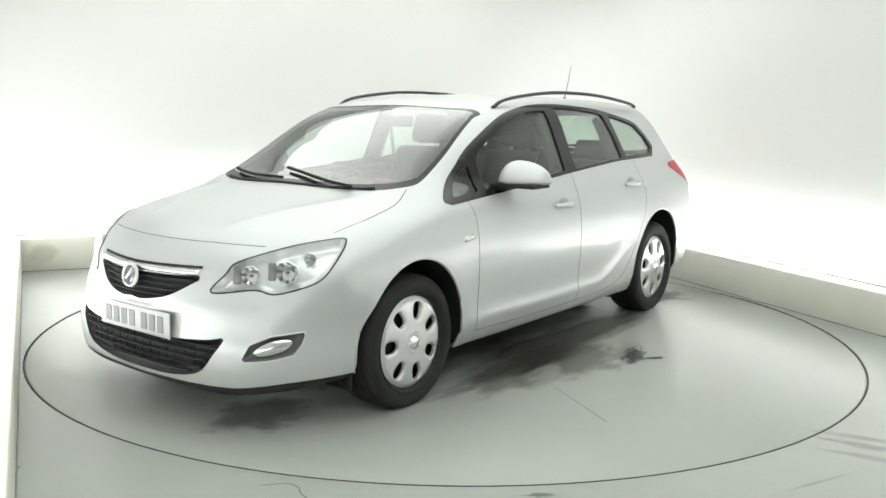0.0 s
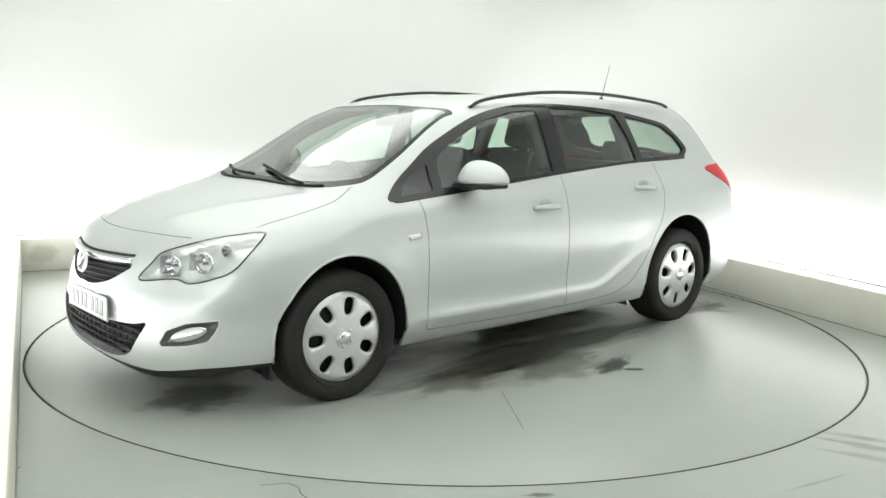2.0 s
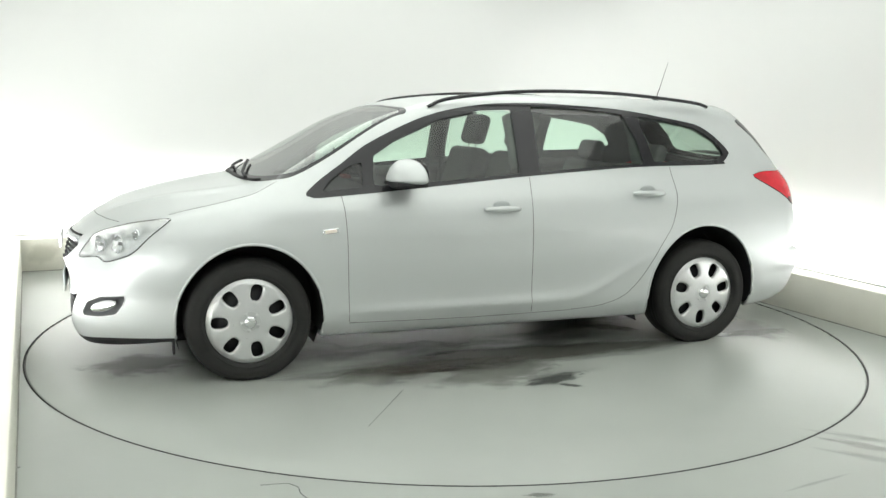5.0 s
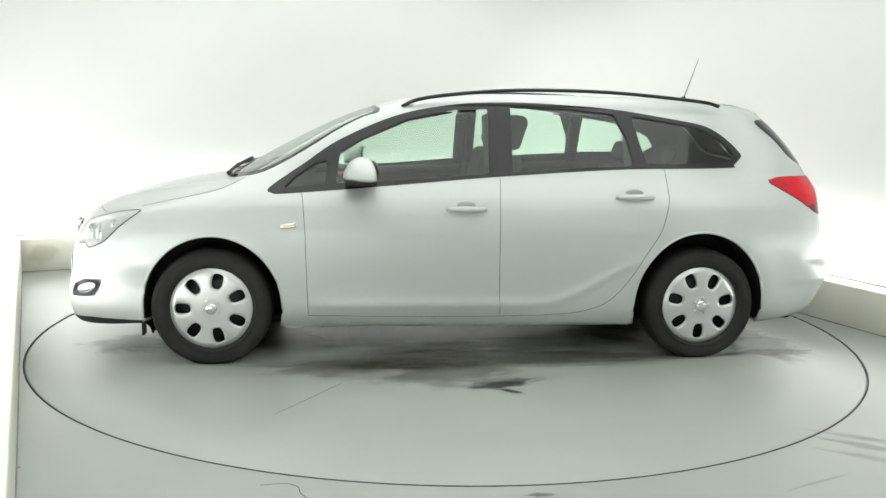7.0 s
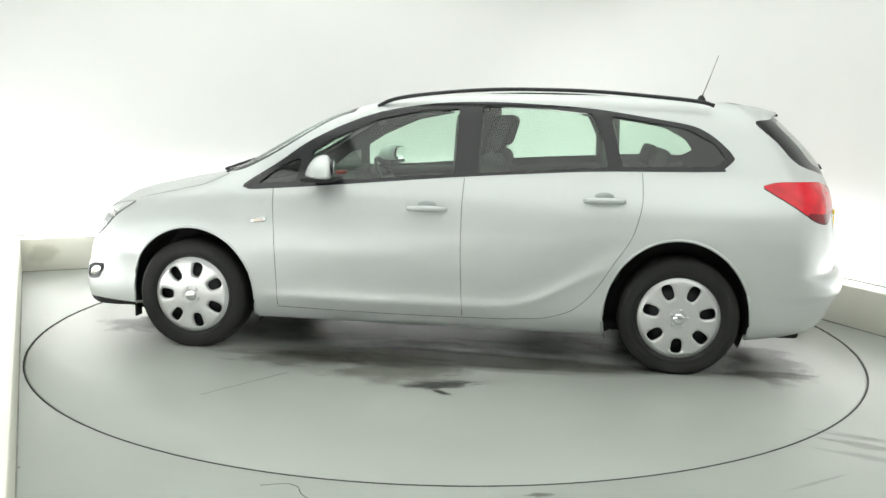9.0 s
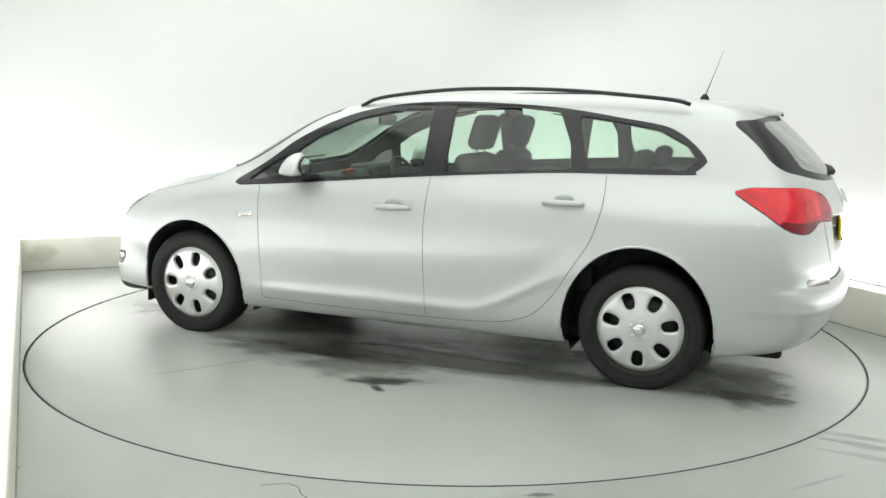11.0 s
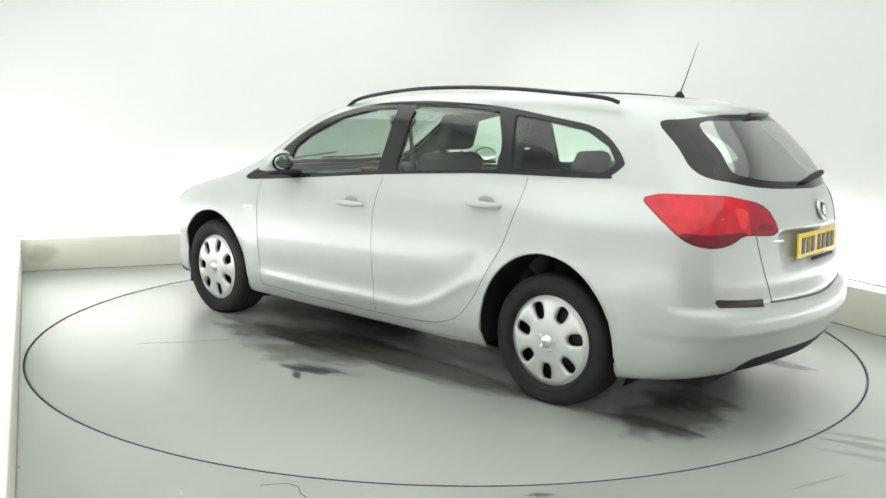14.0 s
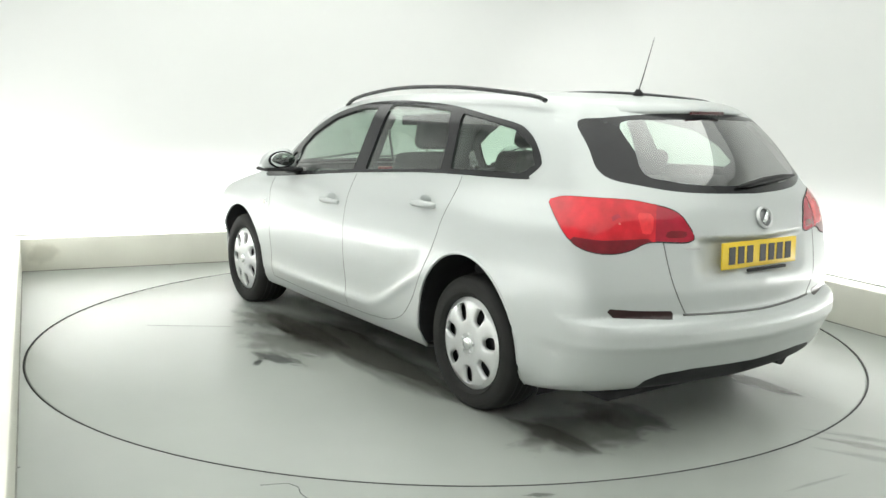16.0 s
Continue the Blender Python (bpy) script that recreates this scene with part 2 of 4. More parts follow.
TAPER_HIGH = [(-2.1, -0.07), (-1.8, -0.065), (-1.6, -0.068), (-1.2, -0.030), (-0.8, -0.008), (-0.2, 0.0), (0.4, -0.012), (1.0, -0.085), (1.5, -0.10), (2.0, -0.15)]
NOSE = [(0.05, 1.95), (0.16, 2.14), (0.22, 2.185), (0.30, 2.20), (0.42, 2.195), (0.55, 2.225), (0.65, 2.225), (0.72, 2.205), (0.80, 2.13)]
TAIL = [(0.15, -2.0), (0.28, -2.215), (0.38, -2.268), (0.42, -2.288), (0.45, -2.304), (0.49, -2.304), (0.53, -2.290), (0.56, -2.248), (0.66, -2.262), (0.75, -2.260), (0.88, -2.250), (0.95, -2.232), (1.03, -2.200), (1.10, -2.170), (1.35, -1.945)]


WIDEN = 0.03


def body_field(p):
    x, y, z = p[..., 0], np.abs(p[..., 1]), p[..., 2]
    y = y - WIDEN * step(y, 0.0, 0.5)
    high = step(z, 0.84, 1.05)
    w = curve(z, SIDE) + curve(x, TAPER_LOW) * (1 - high) + curve(x, TAPER_HIGH) * high
    # flared arches and the hollow along the doors
    for cx in (1.34, -1.34):
        d = np.hypot(x - cx, z - 0.30)
        w = w + 0.007 * np.exp(-((d - 0.40) / 0.085) ** 2) * step(z, 0.05, 0.3)
    ridge = z - 0.322 - 0.25 * step(-x, 0.40, 1.08)
    along = step(x, -1.08, -0.80) * (1 - step(x, 0.70, 0.98))
    w = w + along * (0.007 * np.exp(-(ridge / 0.030) ** 2) - 0.004 * np.exp(-((ridge - 0.085) / 0.065) ** 2))
    w = w - 0.006 * (1 - step(z, 0.40, 0.45)) * step(-x, 1.70, 1.95)
    side = y - w
    top = (z - curve(x, TOP) + curve(x, CROWN) * y * y) * 0.85
    crease = y - 0.26 - 0.24 * step(-x, -2.02, -1.25)
    top = top - 0.007 * (np.exp(-(crease / 0.05) ** 2) + 0.8 * np.exp(-(np.maximum(crease, -0.3) / 0.16) ** 2)) * step(x, 1.25, 1.42) * (1 - step(x, 1.90, 2.06))
    ay = np.maximum(y, 1e-4)
    f_high, f_low = 0.49 * ay ** 1.55, 0.14 * ay ** 2 + 1.5 * ay ** 6
    k = step(z, 0.36, 0.66)
    front = x - curve(z, NOSE) + f_low * (1 - k) + f_high * k
    r_high, r_low = 0.35 * ay ** 1.5, 0.14 * ay ** 1.4 + 0.22 * ay ** 3
    k = step(z, 0.52, 0.92)
    rear = -x + curve(z, TAIL) + r_low * (1 - k) + r_high * k + 0.25 * ay ** 2.5 * step(z, 0.93, 1.16)
    dent = (1 - step(y, 0.26, 0.36)) * step(z, 0.68, 0.735) * (1 - step(z, 0.84, 0.87))
    rear = rear + 0.030 * dent
    pad = (1 - step(y, 0.25, 0.32)) * step(z, 0.375, 0.40) * (1 - step(z, 0.50, 0.525))
    front = front * (1 - pad) + np.maximum(front, x - 2.205) * pad
    bottom = 0.185 + 0.05 * step(-x, 1.55, 2.1) - 0.03 * step(x, 1.6, 2.0) + 0.035 * step(x, 1.5, 1.75) * step(y, 0.35, 0.70) - z
    f = smax(side, top, 0.11)
    f = smax(f, front, 0.12)
    f = smax(f, rear, 0.12)
    return smax(f, bottom, 0.03)


def body_normal(p, e=0.004):
    g = np.stack([body_field(p + d) - body_field(p - d) for d in np.eye(3) * e], -1)
    return g / (np.linalg.norm(g, axis=-1, keepdims=True) + 1e-12), np.linalg.norm(g, axis=-1) / (2 * e)


def on_body(p, rounds=4):
    for _ in range(rounds):
        n, s = body_normal(p)
        p = p - n * (np.clip(body_field(p) / np.maximum(s, 0.3), -0.03, 0.03))[..., None]
    return p


# outlines of panes and lamps, each in its own plane of sight
DLO = [(1.039, 0.935), (1.017, 0.913), (0.973, 0.908), (0.670, 0.931), (0.372, 0.958), (-0.115, 1.001), (-0.552, 1.032), (-0.938, 1.053), (-1.498, 1.062), (-1.544, 1.078), (-1.594, 1.125), (-1.581, 1.156), (-1.533, 1.206), (-1.463, 1.259), (-1.370, 1.299), (-1.167, 1.333), (-0.874, 1.375), (-0.585, 1.395), (-0.266, 1.404), (0.052, 1.386), (0.365, 1.322), (0.671, 1.188), (0.851, 1.066)]
HEADLIGHT = [(-1.211, 0.595), (-1.148, 0.673), (-1.099, 0.720), (-0.919, 0.774), (-0.780, 0.800), (-0.673, 0.813), (-0.655, 0.801), (-0.687, 0.748), (-0.757, 0.664), (-0.848, 0.625), (-0.955, 0.600), (-1.031, 0.615)]
FOG = [(-1.093, 0.325), (-1.053, 0.398), (-0.963, 0.433), (-0.820, 0.446), (-0.839, 0.393), (-0.873, 0.349), (-0.963, 0.332)]
TAILLIGHT = [(-0.703, 0.982), (-0.718, 1.001), (-0.790, 1.018), (-0.992, 1.017), (-1.104, 1.000), (-1.195, 0.976), (-1.249, 0.931), (-1.278, 0.854), (-1.110, 0.855), (-1.040, 0.827), (-0.968, 0.812), (-0.869, 0.822), (-0.789, 0.866)]
GATE_LENS = [(-1.128, 0.75), (-1.128, 1.08), (-1.45, 1.08), (-1.45, 0.75)]
LOWER_LENS = [(-0.80, 0.872), (-0.92, 0.862), (-1.118, 0.868), (-1.118, 0.75), (-0.80, 0.75)]
LAMP_BAR = [(-1.050, 0.968), (-1.118, 0.962), (-1.118, 0.886), (-1.078, 0.884)]
GATE_STRIP = [(-1.175, 0.897), (-1.250, 0.895), (-1.258, 0.868), (-1.165, 0.868)]
REFLECTOR = [(-0.940, 0.599), (-1.078, 0.586), (-1.213, 0.579), (-1.213, 0.547), (-0.979, 0.560)]
GRILLE = [(0.0, 0.545), (0.07, 0.537), (0.20, 0.565), (0.30, 0.622), (0.335, 0.655), (0.20, 0.652), (0.0, 0.652)]
INTAKE = [(0.0, 0.215), (0.20, 0.222), (0.36, 0.262), (0.43, 0.340), (0.475, 0.418), (0.40, 0.405), (0.19, 0.386), (0.0, 0.380)]
WINDSCREEN = [(1.305, 0.0), (1.300, 0.18), (1.285, 0.38), (1.225, 0.545), (1.13, 0.637), (0.985, 0.632), (0.77, 0.605), (0.53, 0.562), (0.450, 0.540), (0.462, 0.30), (0.455, 0.0)]
PANE_FRONT = [(1.270, 0.0), (1.262, 0.20), (1.240, 0.37), (1.17, 0.53), (1.10, 0.605), (0.98, 0.612), (0.76, 0.585), (0.53, 0.540), (0.485, 0.51), (0.488, 0.30), (0.480, 0.0)]
REAR_WINDOW = [(0.0, 1.362), (0.25, 1.356), (0.47, 1.336), (0.548, 1.318), (0.588, 1.21), (0.602, 1.105), (0.50, 1.070), (0.32, 1.042), (0.0, 1.032)]
PANE_REAR = [(0.0, 1.335), (0.25, 1.330), (0.43, 1.315), (0.452, 1.20), (0.465, 1.117), (0.40, 1.090), (0.25, 1.070), (0.0, 1.064)]
QUARTER_LIGHT = [(0.965, 0.935), (0.745, 0.955), (0.735, 1.08), (0.80, 1.063), (0.90, 0.995)]
DOOR_PANE = [(0.690, 0.965), (0.300, 0.985), (-0.135, 1.024), (-0.138, 1.360), (0.05, 1.352), (0.300, 1.300), (0.550, 1.190), (0.670, 1.120)]
BACK_DOOR_PANE = [(-0.262, 1.030), (-0.60, 1.053), (-0.945, 1.073), (-0.92, 1.20), (-0.850, 1.347), (-0.58, 1.372), (-0.266, 1.380)]
QUARTER_PANE = [(-1.020, 1.080), (-1.30, 1.088), (-1.49, 1.088), (-1.555, 1.128), (-1.495, 1.200), (-1.360, 1.272), (-1.17, 1.307), (-0.950, 1.338), (-0.985, 1.20)]
DOOR_PANE, BACK_DOOR_PANE, QUARTER_PANE = ([(x, z + (0.004 if z > 1.15 else -0.002)) for x, z in q] for q in (DOOR_PANE, BACK_DOOR_PANE, QUARTER_PANE))
CHIN = [(-0.10, 0.05), (-0.10, 0.190), (0.30, 0.203), (0.55, 0.212), (0.70, 0.232), (0.92, 0.240), (0.92, 0.05)]
VALANCE = [(-0.10, 0.05), (-0.10, 0.325), (0.35, 0.330), (0.50, 0.318), (0.56, 0.290), (0.60, 0.05)]


def wide(poly, at):
    return [tuple(v + (WIDEN * float(step(v, 0.0, 0.5)) if i == at else 0) for i, v in enumerate(q)) for q in poly]


GRILLE, INTAKE, REAR_WINDOW, PANE_REAR = (wide(q, 0) for q in (GRILLE, INTAKE, REAR_WINDOW, PANE_REAR))
WINDSCREEN, PANE_FRONT = wide(WINDSCREEN, 1), wide(PANE_FRONT, 1)


def arch(cx, half, top):
    """The outline of a wheel's opening."""
    pts = [(cx + half * math.cos(a), 0.30 + (top - 0.30) * math.sin(a)) for a in np.linspace(0, math.pi, 25)]
    return [(cx + half * 0.99, 0.05), *pts, (cx - half * 0.99, 0.05)]


ARCH_FRONT, ARCH_REAR = arch(1.331, 0.366, 0.694), arch(-1.318, 0.378, 0.720)
R2 = math.sqrt(0.5)
SIGHT = {"side": ((1, 0, 0), (0, 0, 1)), "top": ((1, 0, 0), (0, 1, 0)), "end": ((0, 1, 0), (0, 0, 1)),
         "head": ((-R2, R2, 0), (0, 0, 1)), "tail": ((R2, R2, 0), (0, 0, 1))}


def surface_net(size, low, high):
    """A mesh of quads on one half of the body's surface (y >= 0)."""
    ax = [np.arange(l, h_, size) for l, h_ in zip(low, high)]
    grid = np.stack(np.meshgrid(*ax, indexing="ij"), -1)
    f = np.empty(grid.shape[:3])
    for i in range(0, grid.shape[0], 16):
        f[i:i + 16] = body_field(grid[i:i + 16])
    s = f < 0
    total, count = np.zeros((*[n - 1 for n in f.shape], 3)), np.zeros([n - 1 for n in f.shape])
    for axis in range(3):
        lo, hi = [slice(None)] * 3, [slice(None)] * 3
        lo[axis], hi[axis] = slice(0, -1), slice(1, None)
        lo, hi = tuple(lo), tuple(hi)
        i, j, k = np.nonzero(s[lo] != s[hi])
        a, b = f[lo][i, j, k], f[hi][i, j, k]
        p = grid[lo][i, j, k].copy()
        p[:, axis] += size * a / (a - b)
        o = [q for q in range(3) if q != axis]
        for du in (0, -1):
            for dv in (0, -1):
                c = [i.copy(), j.copy(), k.copy()]
                c[o[0]] += du
                c[o[1]] += dv
                ok = np.all([(c[q] >= 0) & (c[q] < f.shape[q] - 1) for q in range(3)], axis=0)
                np.add.at(total, (c[0][ok], c[1][ok], c[2][ok]), p[ok])
                np.add.at(count, (c[0][ok], c[1][ok], c[2][ok]), 1)
    index = np.full(count.shape, -1)
    used = count > 0
    index[used] = np.arange(used.sum())
    points = total[used] / count[used][:, None]
    faces = []
    for axis in range(3):
        lo, hi = [slice(1, -1)] * 3, [slice(1, -1)] * 3
        lo[axis], hi[axis] = slice(0, -1), slice(1, None)
        flips = s[tuple(lo)].astype(int) - s[tuple(hi)].astype(int)
        i, j, k = np.nonzero(flips)
        sign = flips[i, j, k]
        c = np.stack([i, j, k], -1)
        o = [q for q in range(3) if q != axis]
        c[:, o[0]] += 1
        c[:, o[1]] += 1
        u, v = np.eye(3, dtype=int)[o[0]], np.eye(3, dtype=int)[o[1]]
        q = np.stack([index[tuple(w.T)] for w in (c - u - v, c - v, c, c - u)], -1)
        sign = -sign if axis == 1 else sign
        q[sign < 0] = q[sign < 0][:, ::-1]
        faces.append(q)
    return points, np.concatenate(faces)


def signed(p, poly):
    """Distance of 2D points to an outline (below 0 inside) and the nearest points on it."""
    a = np.array(poly, float)
    b = np.roll(a, -1, 0)
    best, near, inside = np.full(len(p), 1e9), np.zeros_like(p), np.zeros(len(p), bool)
    for u, v in zip(a, b):
        d = v - u
        t = np.clip(((p - u) @ d) / (d @ d + 1e-15), 0, 1)
        q = u + t[:, None] * d
        e = np.linalg.norm(p - q, axis=1)
        m = e < best
        best[m], near[m] = e[m], q[m]
        cross = (u[1] > p[:, 1]) != (v[1] > p[:, 1])
        xs = u[0] + (p[:, 1] - u[1]) * d[0] / (d[1] if abs(d[1]) > 1e-12 else 1e-12)
        inside ^= cross & (p[:, 0] < xs)
    return np.where(inside, -best, best), near


GRID = 0.0145
pts, quads = surface_net(GRID, (-2.33, -GRID / 2, 0.10), (2.33, 0.95, 1.55))
pts = on_body(pts, 3)
pts[np.abs(pts[:, 1]) < GRID * 0.4, 1] = 0
tris = quads.copy()
label_of = np.zeros(len(quads), int)      # which region each quad belongs to
facing, _ = body_normal(pts)
extra_tri = []                            # (a, b, c, region) made where an outline cuts a quad


def smooth_outline(poly, rounded):
    return [tuple(q) for q in smooth_line(poly, 5, True)] if rounded else poly


def cut_region(number, kind, poly, where, among=(0,), rounded=False, mirrored=False):
    """Gives the faces inside an outline the region's number, after drawing vertices onto the outline."""
    global tris, label_of, pts, extra_tri
    if mirrored:
        poly = [tuple(q) for q in smooth_line(poly, 4)]
    else:
        poly = smooth_outline(poly, rounded)
    if mirrored:                          # an outline that starts and ends on the middle line
        poly = poly + [(-q[0], q[1]) if kind == "end" else (q[0], -q[1]) for q in poly[::-1]]
    a, b = np.array(SIGHT[kind][0], float), np.array(SIGHT[kind][1], float)
    c = np.cross(a, b)
    ids = np.nonzero(where(pts))[0]
    flat = np.stack([pts[ids] @ a, pts[ids] @ b], -1)
    phi = np.full(len(pts), 1e3)
    phi[ids], near_ids = signed(flat, poly)
    near = np.zeros((len(pts), 2))
    near[ids] = near_ids
    edges = np.concatenate([tris[:, [0, 1]], tris[:, [1, 2]], tris[:, [2, 3]], tris[:, [3, 0]]])
    e = edges[(np.abs(phi[edges[:, 0]]) < 0.05) & (np.abs(phi[edges[:, 1]]) < 0.05)]
    crossing = e[phi[e[:, 0]] * phi[e[:, 1]] < 0]
    pick = np.where(np.abs(phi[crossing[:, 0]]) < np.abs(phi[crossing[:, 1]]), crossing[:, 0], crossing[:, 1])
    pick = np.unique(pick)
    n = body_normal(pts[pick])[0]
    d2 = near[pick] - np.stack([pts[pick] @ a, pts[pick] @ b], -1)
    d = d2[:, :1] * a + d2[:, 1:] * b
    nc = n @ c
    nc = np.where(np.abs(nc) < 0.2, np.sign(nc + 1e-9) * 0.2, nc)
    d = d - ((n * d).sum(1) / nc)[:, None] * c
    length = np.linalg.norm(d, axis=1)
    d *= np.minimum(1, GRID * 1.2 / np.maximum(length, 1e-9))[:, None]
    moved = pts[pick] + d
    moved[pts[pick, 1] == 0, 1] = 0
    pts[pick] = on_body(moved, 2)
    pts[pick[np.abs(pts[pick, 1]) < 1e-4], 1] = 0
    phi[pick] = 0
    fp = phi[tris]
    ok = np.isin(label_of, among)
    inside = ok & (fp.max(1) <= 1e-9) & (fp.min(1) < 100)
    mixed = ok & (fp.max(1) > 0) & (fp.min(1) < 0) & (fp.max(1) < 100)
    label_of[inside] = number
    for k in np.nonzero(mixed)[0]:
        q, v = tris[k], fp[k]
        cut = (0, 1, 2), (0, 2, 3)
        if v[1] == 0 and v[3] == 0:
            cut = (0, 1, 3), (1, 2, 3)
        for t in cut:
            r = number if max(v[i] for i in t) <= 1e-9 else label_of[k]
            extra_tri.append((q[t[0]], q[t[1]], q[t[2]], r))
    # triangles made by earlier outlines
    redo = []
    for t in extra_tri:
        v = phi[[t[0], t[1], t[2]]]
        redo.append((*t[:3], number) if t[3] in among and v.max() <= 1e-9 and v.min() < 100 else t)
    extra_tri = redo
    keep = ~mixed
    tris, label_of = tris[keep], label_of[keep]


flank = lambda p: p[:, 1] > 0.42
bow = lambda p: (p[:, 0] > 1.5) & (p[:, 2] < 1.0)
stern = lambda p: (p[:, 0] < -1.5) & (p[:, 2] < 1.06)
cut_region(1, "side", ARCH_FRONT, lambda p: (p[:, 1] > 0.5) & (p[:, 0] > 0.8))
cut_region(2, "side", ARCH_REAR, lambda p: (p[:, 1] > 0.5) & (p[:, 0] < -0.8))
cut_region(3, "side", DLO, flank, rounded=True)
cut_region(4, "side", QUARTER_LIGHT, flank, (3,))
cut_region(5, "side", DOOR_PANE, flank, (3,))
cut_region(6, "side", BACK_DOOR_PANE, flank, (3,))
cut_region(7, "side", QUARTER_PANE, flank, (3,))
cut_region(8, "head", HEADLIGHT, lambda p: bow(p) & (p[:, 1] > 0.2), rounded=True)
cut_region(9, "head", FOG, lambda p: bow(p) & (p[:, 1] > 0.3))
cut_region(10, "tail", TAILLIGHT, lambda p: stern(p) & (p[:, 1] > 0.2), rounded=True)
for region, outline, source in ((20, GATE_LENS, 10), (21, LOWER_LENS, 10), (22, LAMP_BAR, 10), (23, GATE_STRIP, 20)):
    cut_region(region, "tail", outline, lambda p: stern(p) & (p[:, 1] > 0.2), (source,))
cut_region(11, "tail", REFLECTOR, lambda p: stern(p) & (p[:, 1] > 0.3))
cut_region(12, "end", GRILLE, lambda p: bow(p) & (p[:, 0] > 1.9), mirrored=True)
cut_region(13, "end", INTAKE, lambda p: bow(p) & (p[:, 0] > 1.9), mirrored=True)
cut_region(14, "top", WINDSCREEN, lambda p: (p[:, 0] > 0.3) & (p[:, 0] < 1.45) & (p[:, 2] > 0.9), mirrored=True)
cut_region(15, "top", PANE_FRONT, lambda p: (p[:, 0] > 0.3) & (p[:, 0] < 1.45) & (p[:, 2] > 0.9), (14,), mirrored=True)
cut_region(16, "end", REAR_WINDOW, lambda p: (p[:, 0] < -1.55) & (p[:, 2] > 0.95), mirrored=True)
cut_region(17, "end", PANE_REAR, lambda p: (p[:, 0] < -1.55) & (p[:, 2] > 0.95), (16,), mirrored=True)
cut_region(18, "end", CHIN, lambda p: (p[:, 0] > 1.66))
cut_region(19, "end", VALANCE, lambda p: (p[:, 0] < -1.95))
normals, _ = body_normal(pts)


def region_mesh(name, numbers, mat, side, offset=0.0, keep=None, flip=False, sunk=0.0):
    """A mesh of the faces of some regions. side: L, R, or both halves welded."""
    q = tris[np.isin(label_of, numbers)].tolist()
    q = q + [list(t[:3]) for t in extra_tri if t[3] in numbers]
    if keep is not None:
        q = [f for f in q if keep(pts[f].mean(0))]
    used = sorted({v for f in q for v in f})
    at = {v: i for i, v in enumerate(used)}
    depth = offset
    if sunk:                              # a bowl: level with the body at its rim, deeper inside
        edges = {}
        for f in q:
            for u, v in zip(f, f[1:] + f[:1]):
                edges[(u, v)] = True
        rim = pts[[u for u, v in edges if (v, u) not in edges and (pts[u][1] > 1e-4 or pts[v][1] > 1e-4)]]
        reach = np.array([np.linalg.norm(rim - pts[v], axis=1).min() for v in used])
        depth = -np.minimum(reach * 2.5, sunk)[:, None]
    p = pts[used] + normals[used] * depth
    n = normals[used].copy()
    faces = [[at[v] for v in f] for f in q]
    mirror = np.array((1, -1, 1))
    if side == "R":
        p, n, faces = p * mirror, n * mirror, [f[::-1] for f in faces]
    elif side == "both":
        n[pts[used][:, 1] == 0, 1] = 0
        mid = {i for i, v in enumerate(used) if pts[v][1] == 0}
        other, extra, extra_n = {}, [], []
        for i in range(len(used)):
            if i in mid:
                other[i] = i
                p[i][1] = 0
            else:
                other[i] = len(used) + len(extra)
                extra.append(p[i] * mirror)
                extra_n.append(n[i] * mirror)
        faces = faces + [[other[v] for v in f[::-1]] for f in faces]
        if extra:
            p, n = np.concatenate([p, extra]), np.concatenate([n, extra_n])
    if flip:
        faces, n = [f[::-1] for f in faces], -n
    me = mesh_from(name, p, faces, mat)
    if sunk or flip:
        return me
    me.normals_split_custom_set_from_vertices([tuple(v) for v in n])
    return me


def ring(numbers):
    """The outer edge of some regions, as runs of points."""
    q = tris[np.isin(label_of, numbers)].tolist() + [list(t[:3]) for t in extra_tri if t[3] in numbers]
    seen = {}
    for f in q:
        for u, v in zip(f, f[1:] + f[:1]):
            seen[(u, v)] = seen.get((u, v), 0) + 1
    nxt = {u: v for u, v in seen if (v, u) not in seen}
    loops = []
    while nxt:
        start, v = next(iter(nxt.items()))
        loop = [start]
        del nxt[start]
        while v in nxt:
            loop.append(v)
            v = nxt.pop(v)
        loops.append(loop)
    return [[pts[v] for v in l] + [pts[l[0]]] for l in loops if len(l) > 8]


def surf(points, lift=0.0):
    """Points brought onto the body's surface, then lifted off it."""
    p = on_body(np.array(points, float), 8)
    return p + body_normal(p)[0] * lift


def search(points, axis, low, high):
    """Moves points along one axis onto the body's surface, from inside to outside."""
    p = np.array(points, float)
    lo, hi = np.full(len(p), low), np.full(len(p), high)
    for _ in range(24):
        p[:, axis] = (lo + hi) / 2
        within = body_field(p) < 0
        lo, hi = np.where(within, p[:, axis], lo), np.where(within, hi, p[:, axis])
    p[:, axis] = lo
    return p


def surf_x(yz, x0, lift=0.0):
    """Points of the nose or tail, found along x for given y and z."""
    p = search([(0, y, z) for y, z in yz], 0, 1.2 * x0, 2.5 * x0)
    return p + body_normal(p)[0] * lift


def surf_y(xz, side=1, lift=0.0):
    """Points of the flank, found along y for given x and z."""
    p = search([(x, 0, z) for x, z in xz], 1, 0.2, 1.1)
    return (p + body_normal(p)[0] * lift) * np.array((1, side, 1))


def surf_z(xy, lift=0.0):
    p = search([(x, y, 0) for x, y in xy], 2, 0.5, 1.7)
    return p + body_normal(p)[0] * lift


def mirror_bm(bm):
    bm.transform(Matrix.Diagonal((1, -1, 1, 1)))
    bmesh.ops.reverse_faces(bm, faces=bm.faces[:])
    return bm


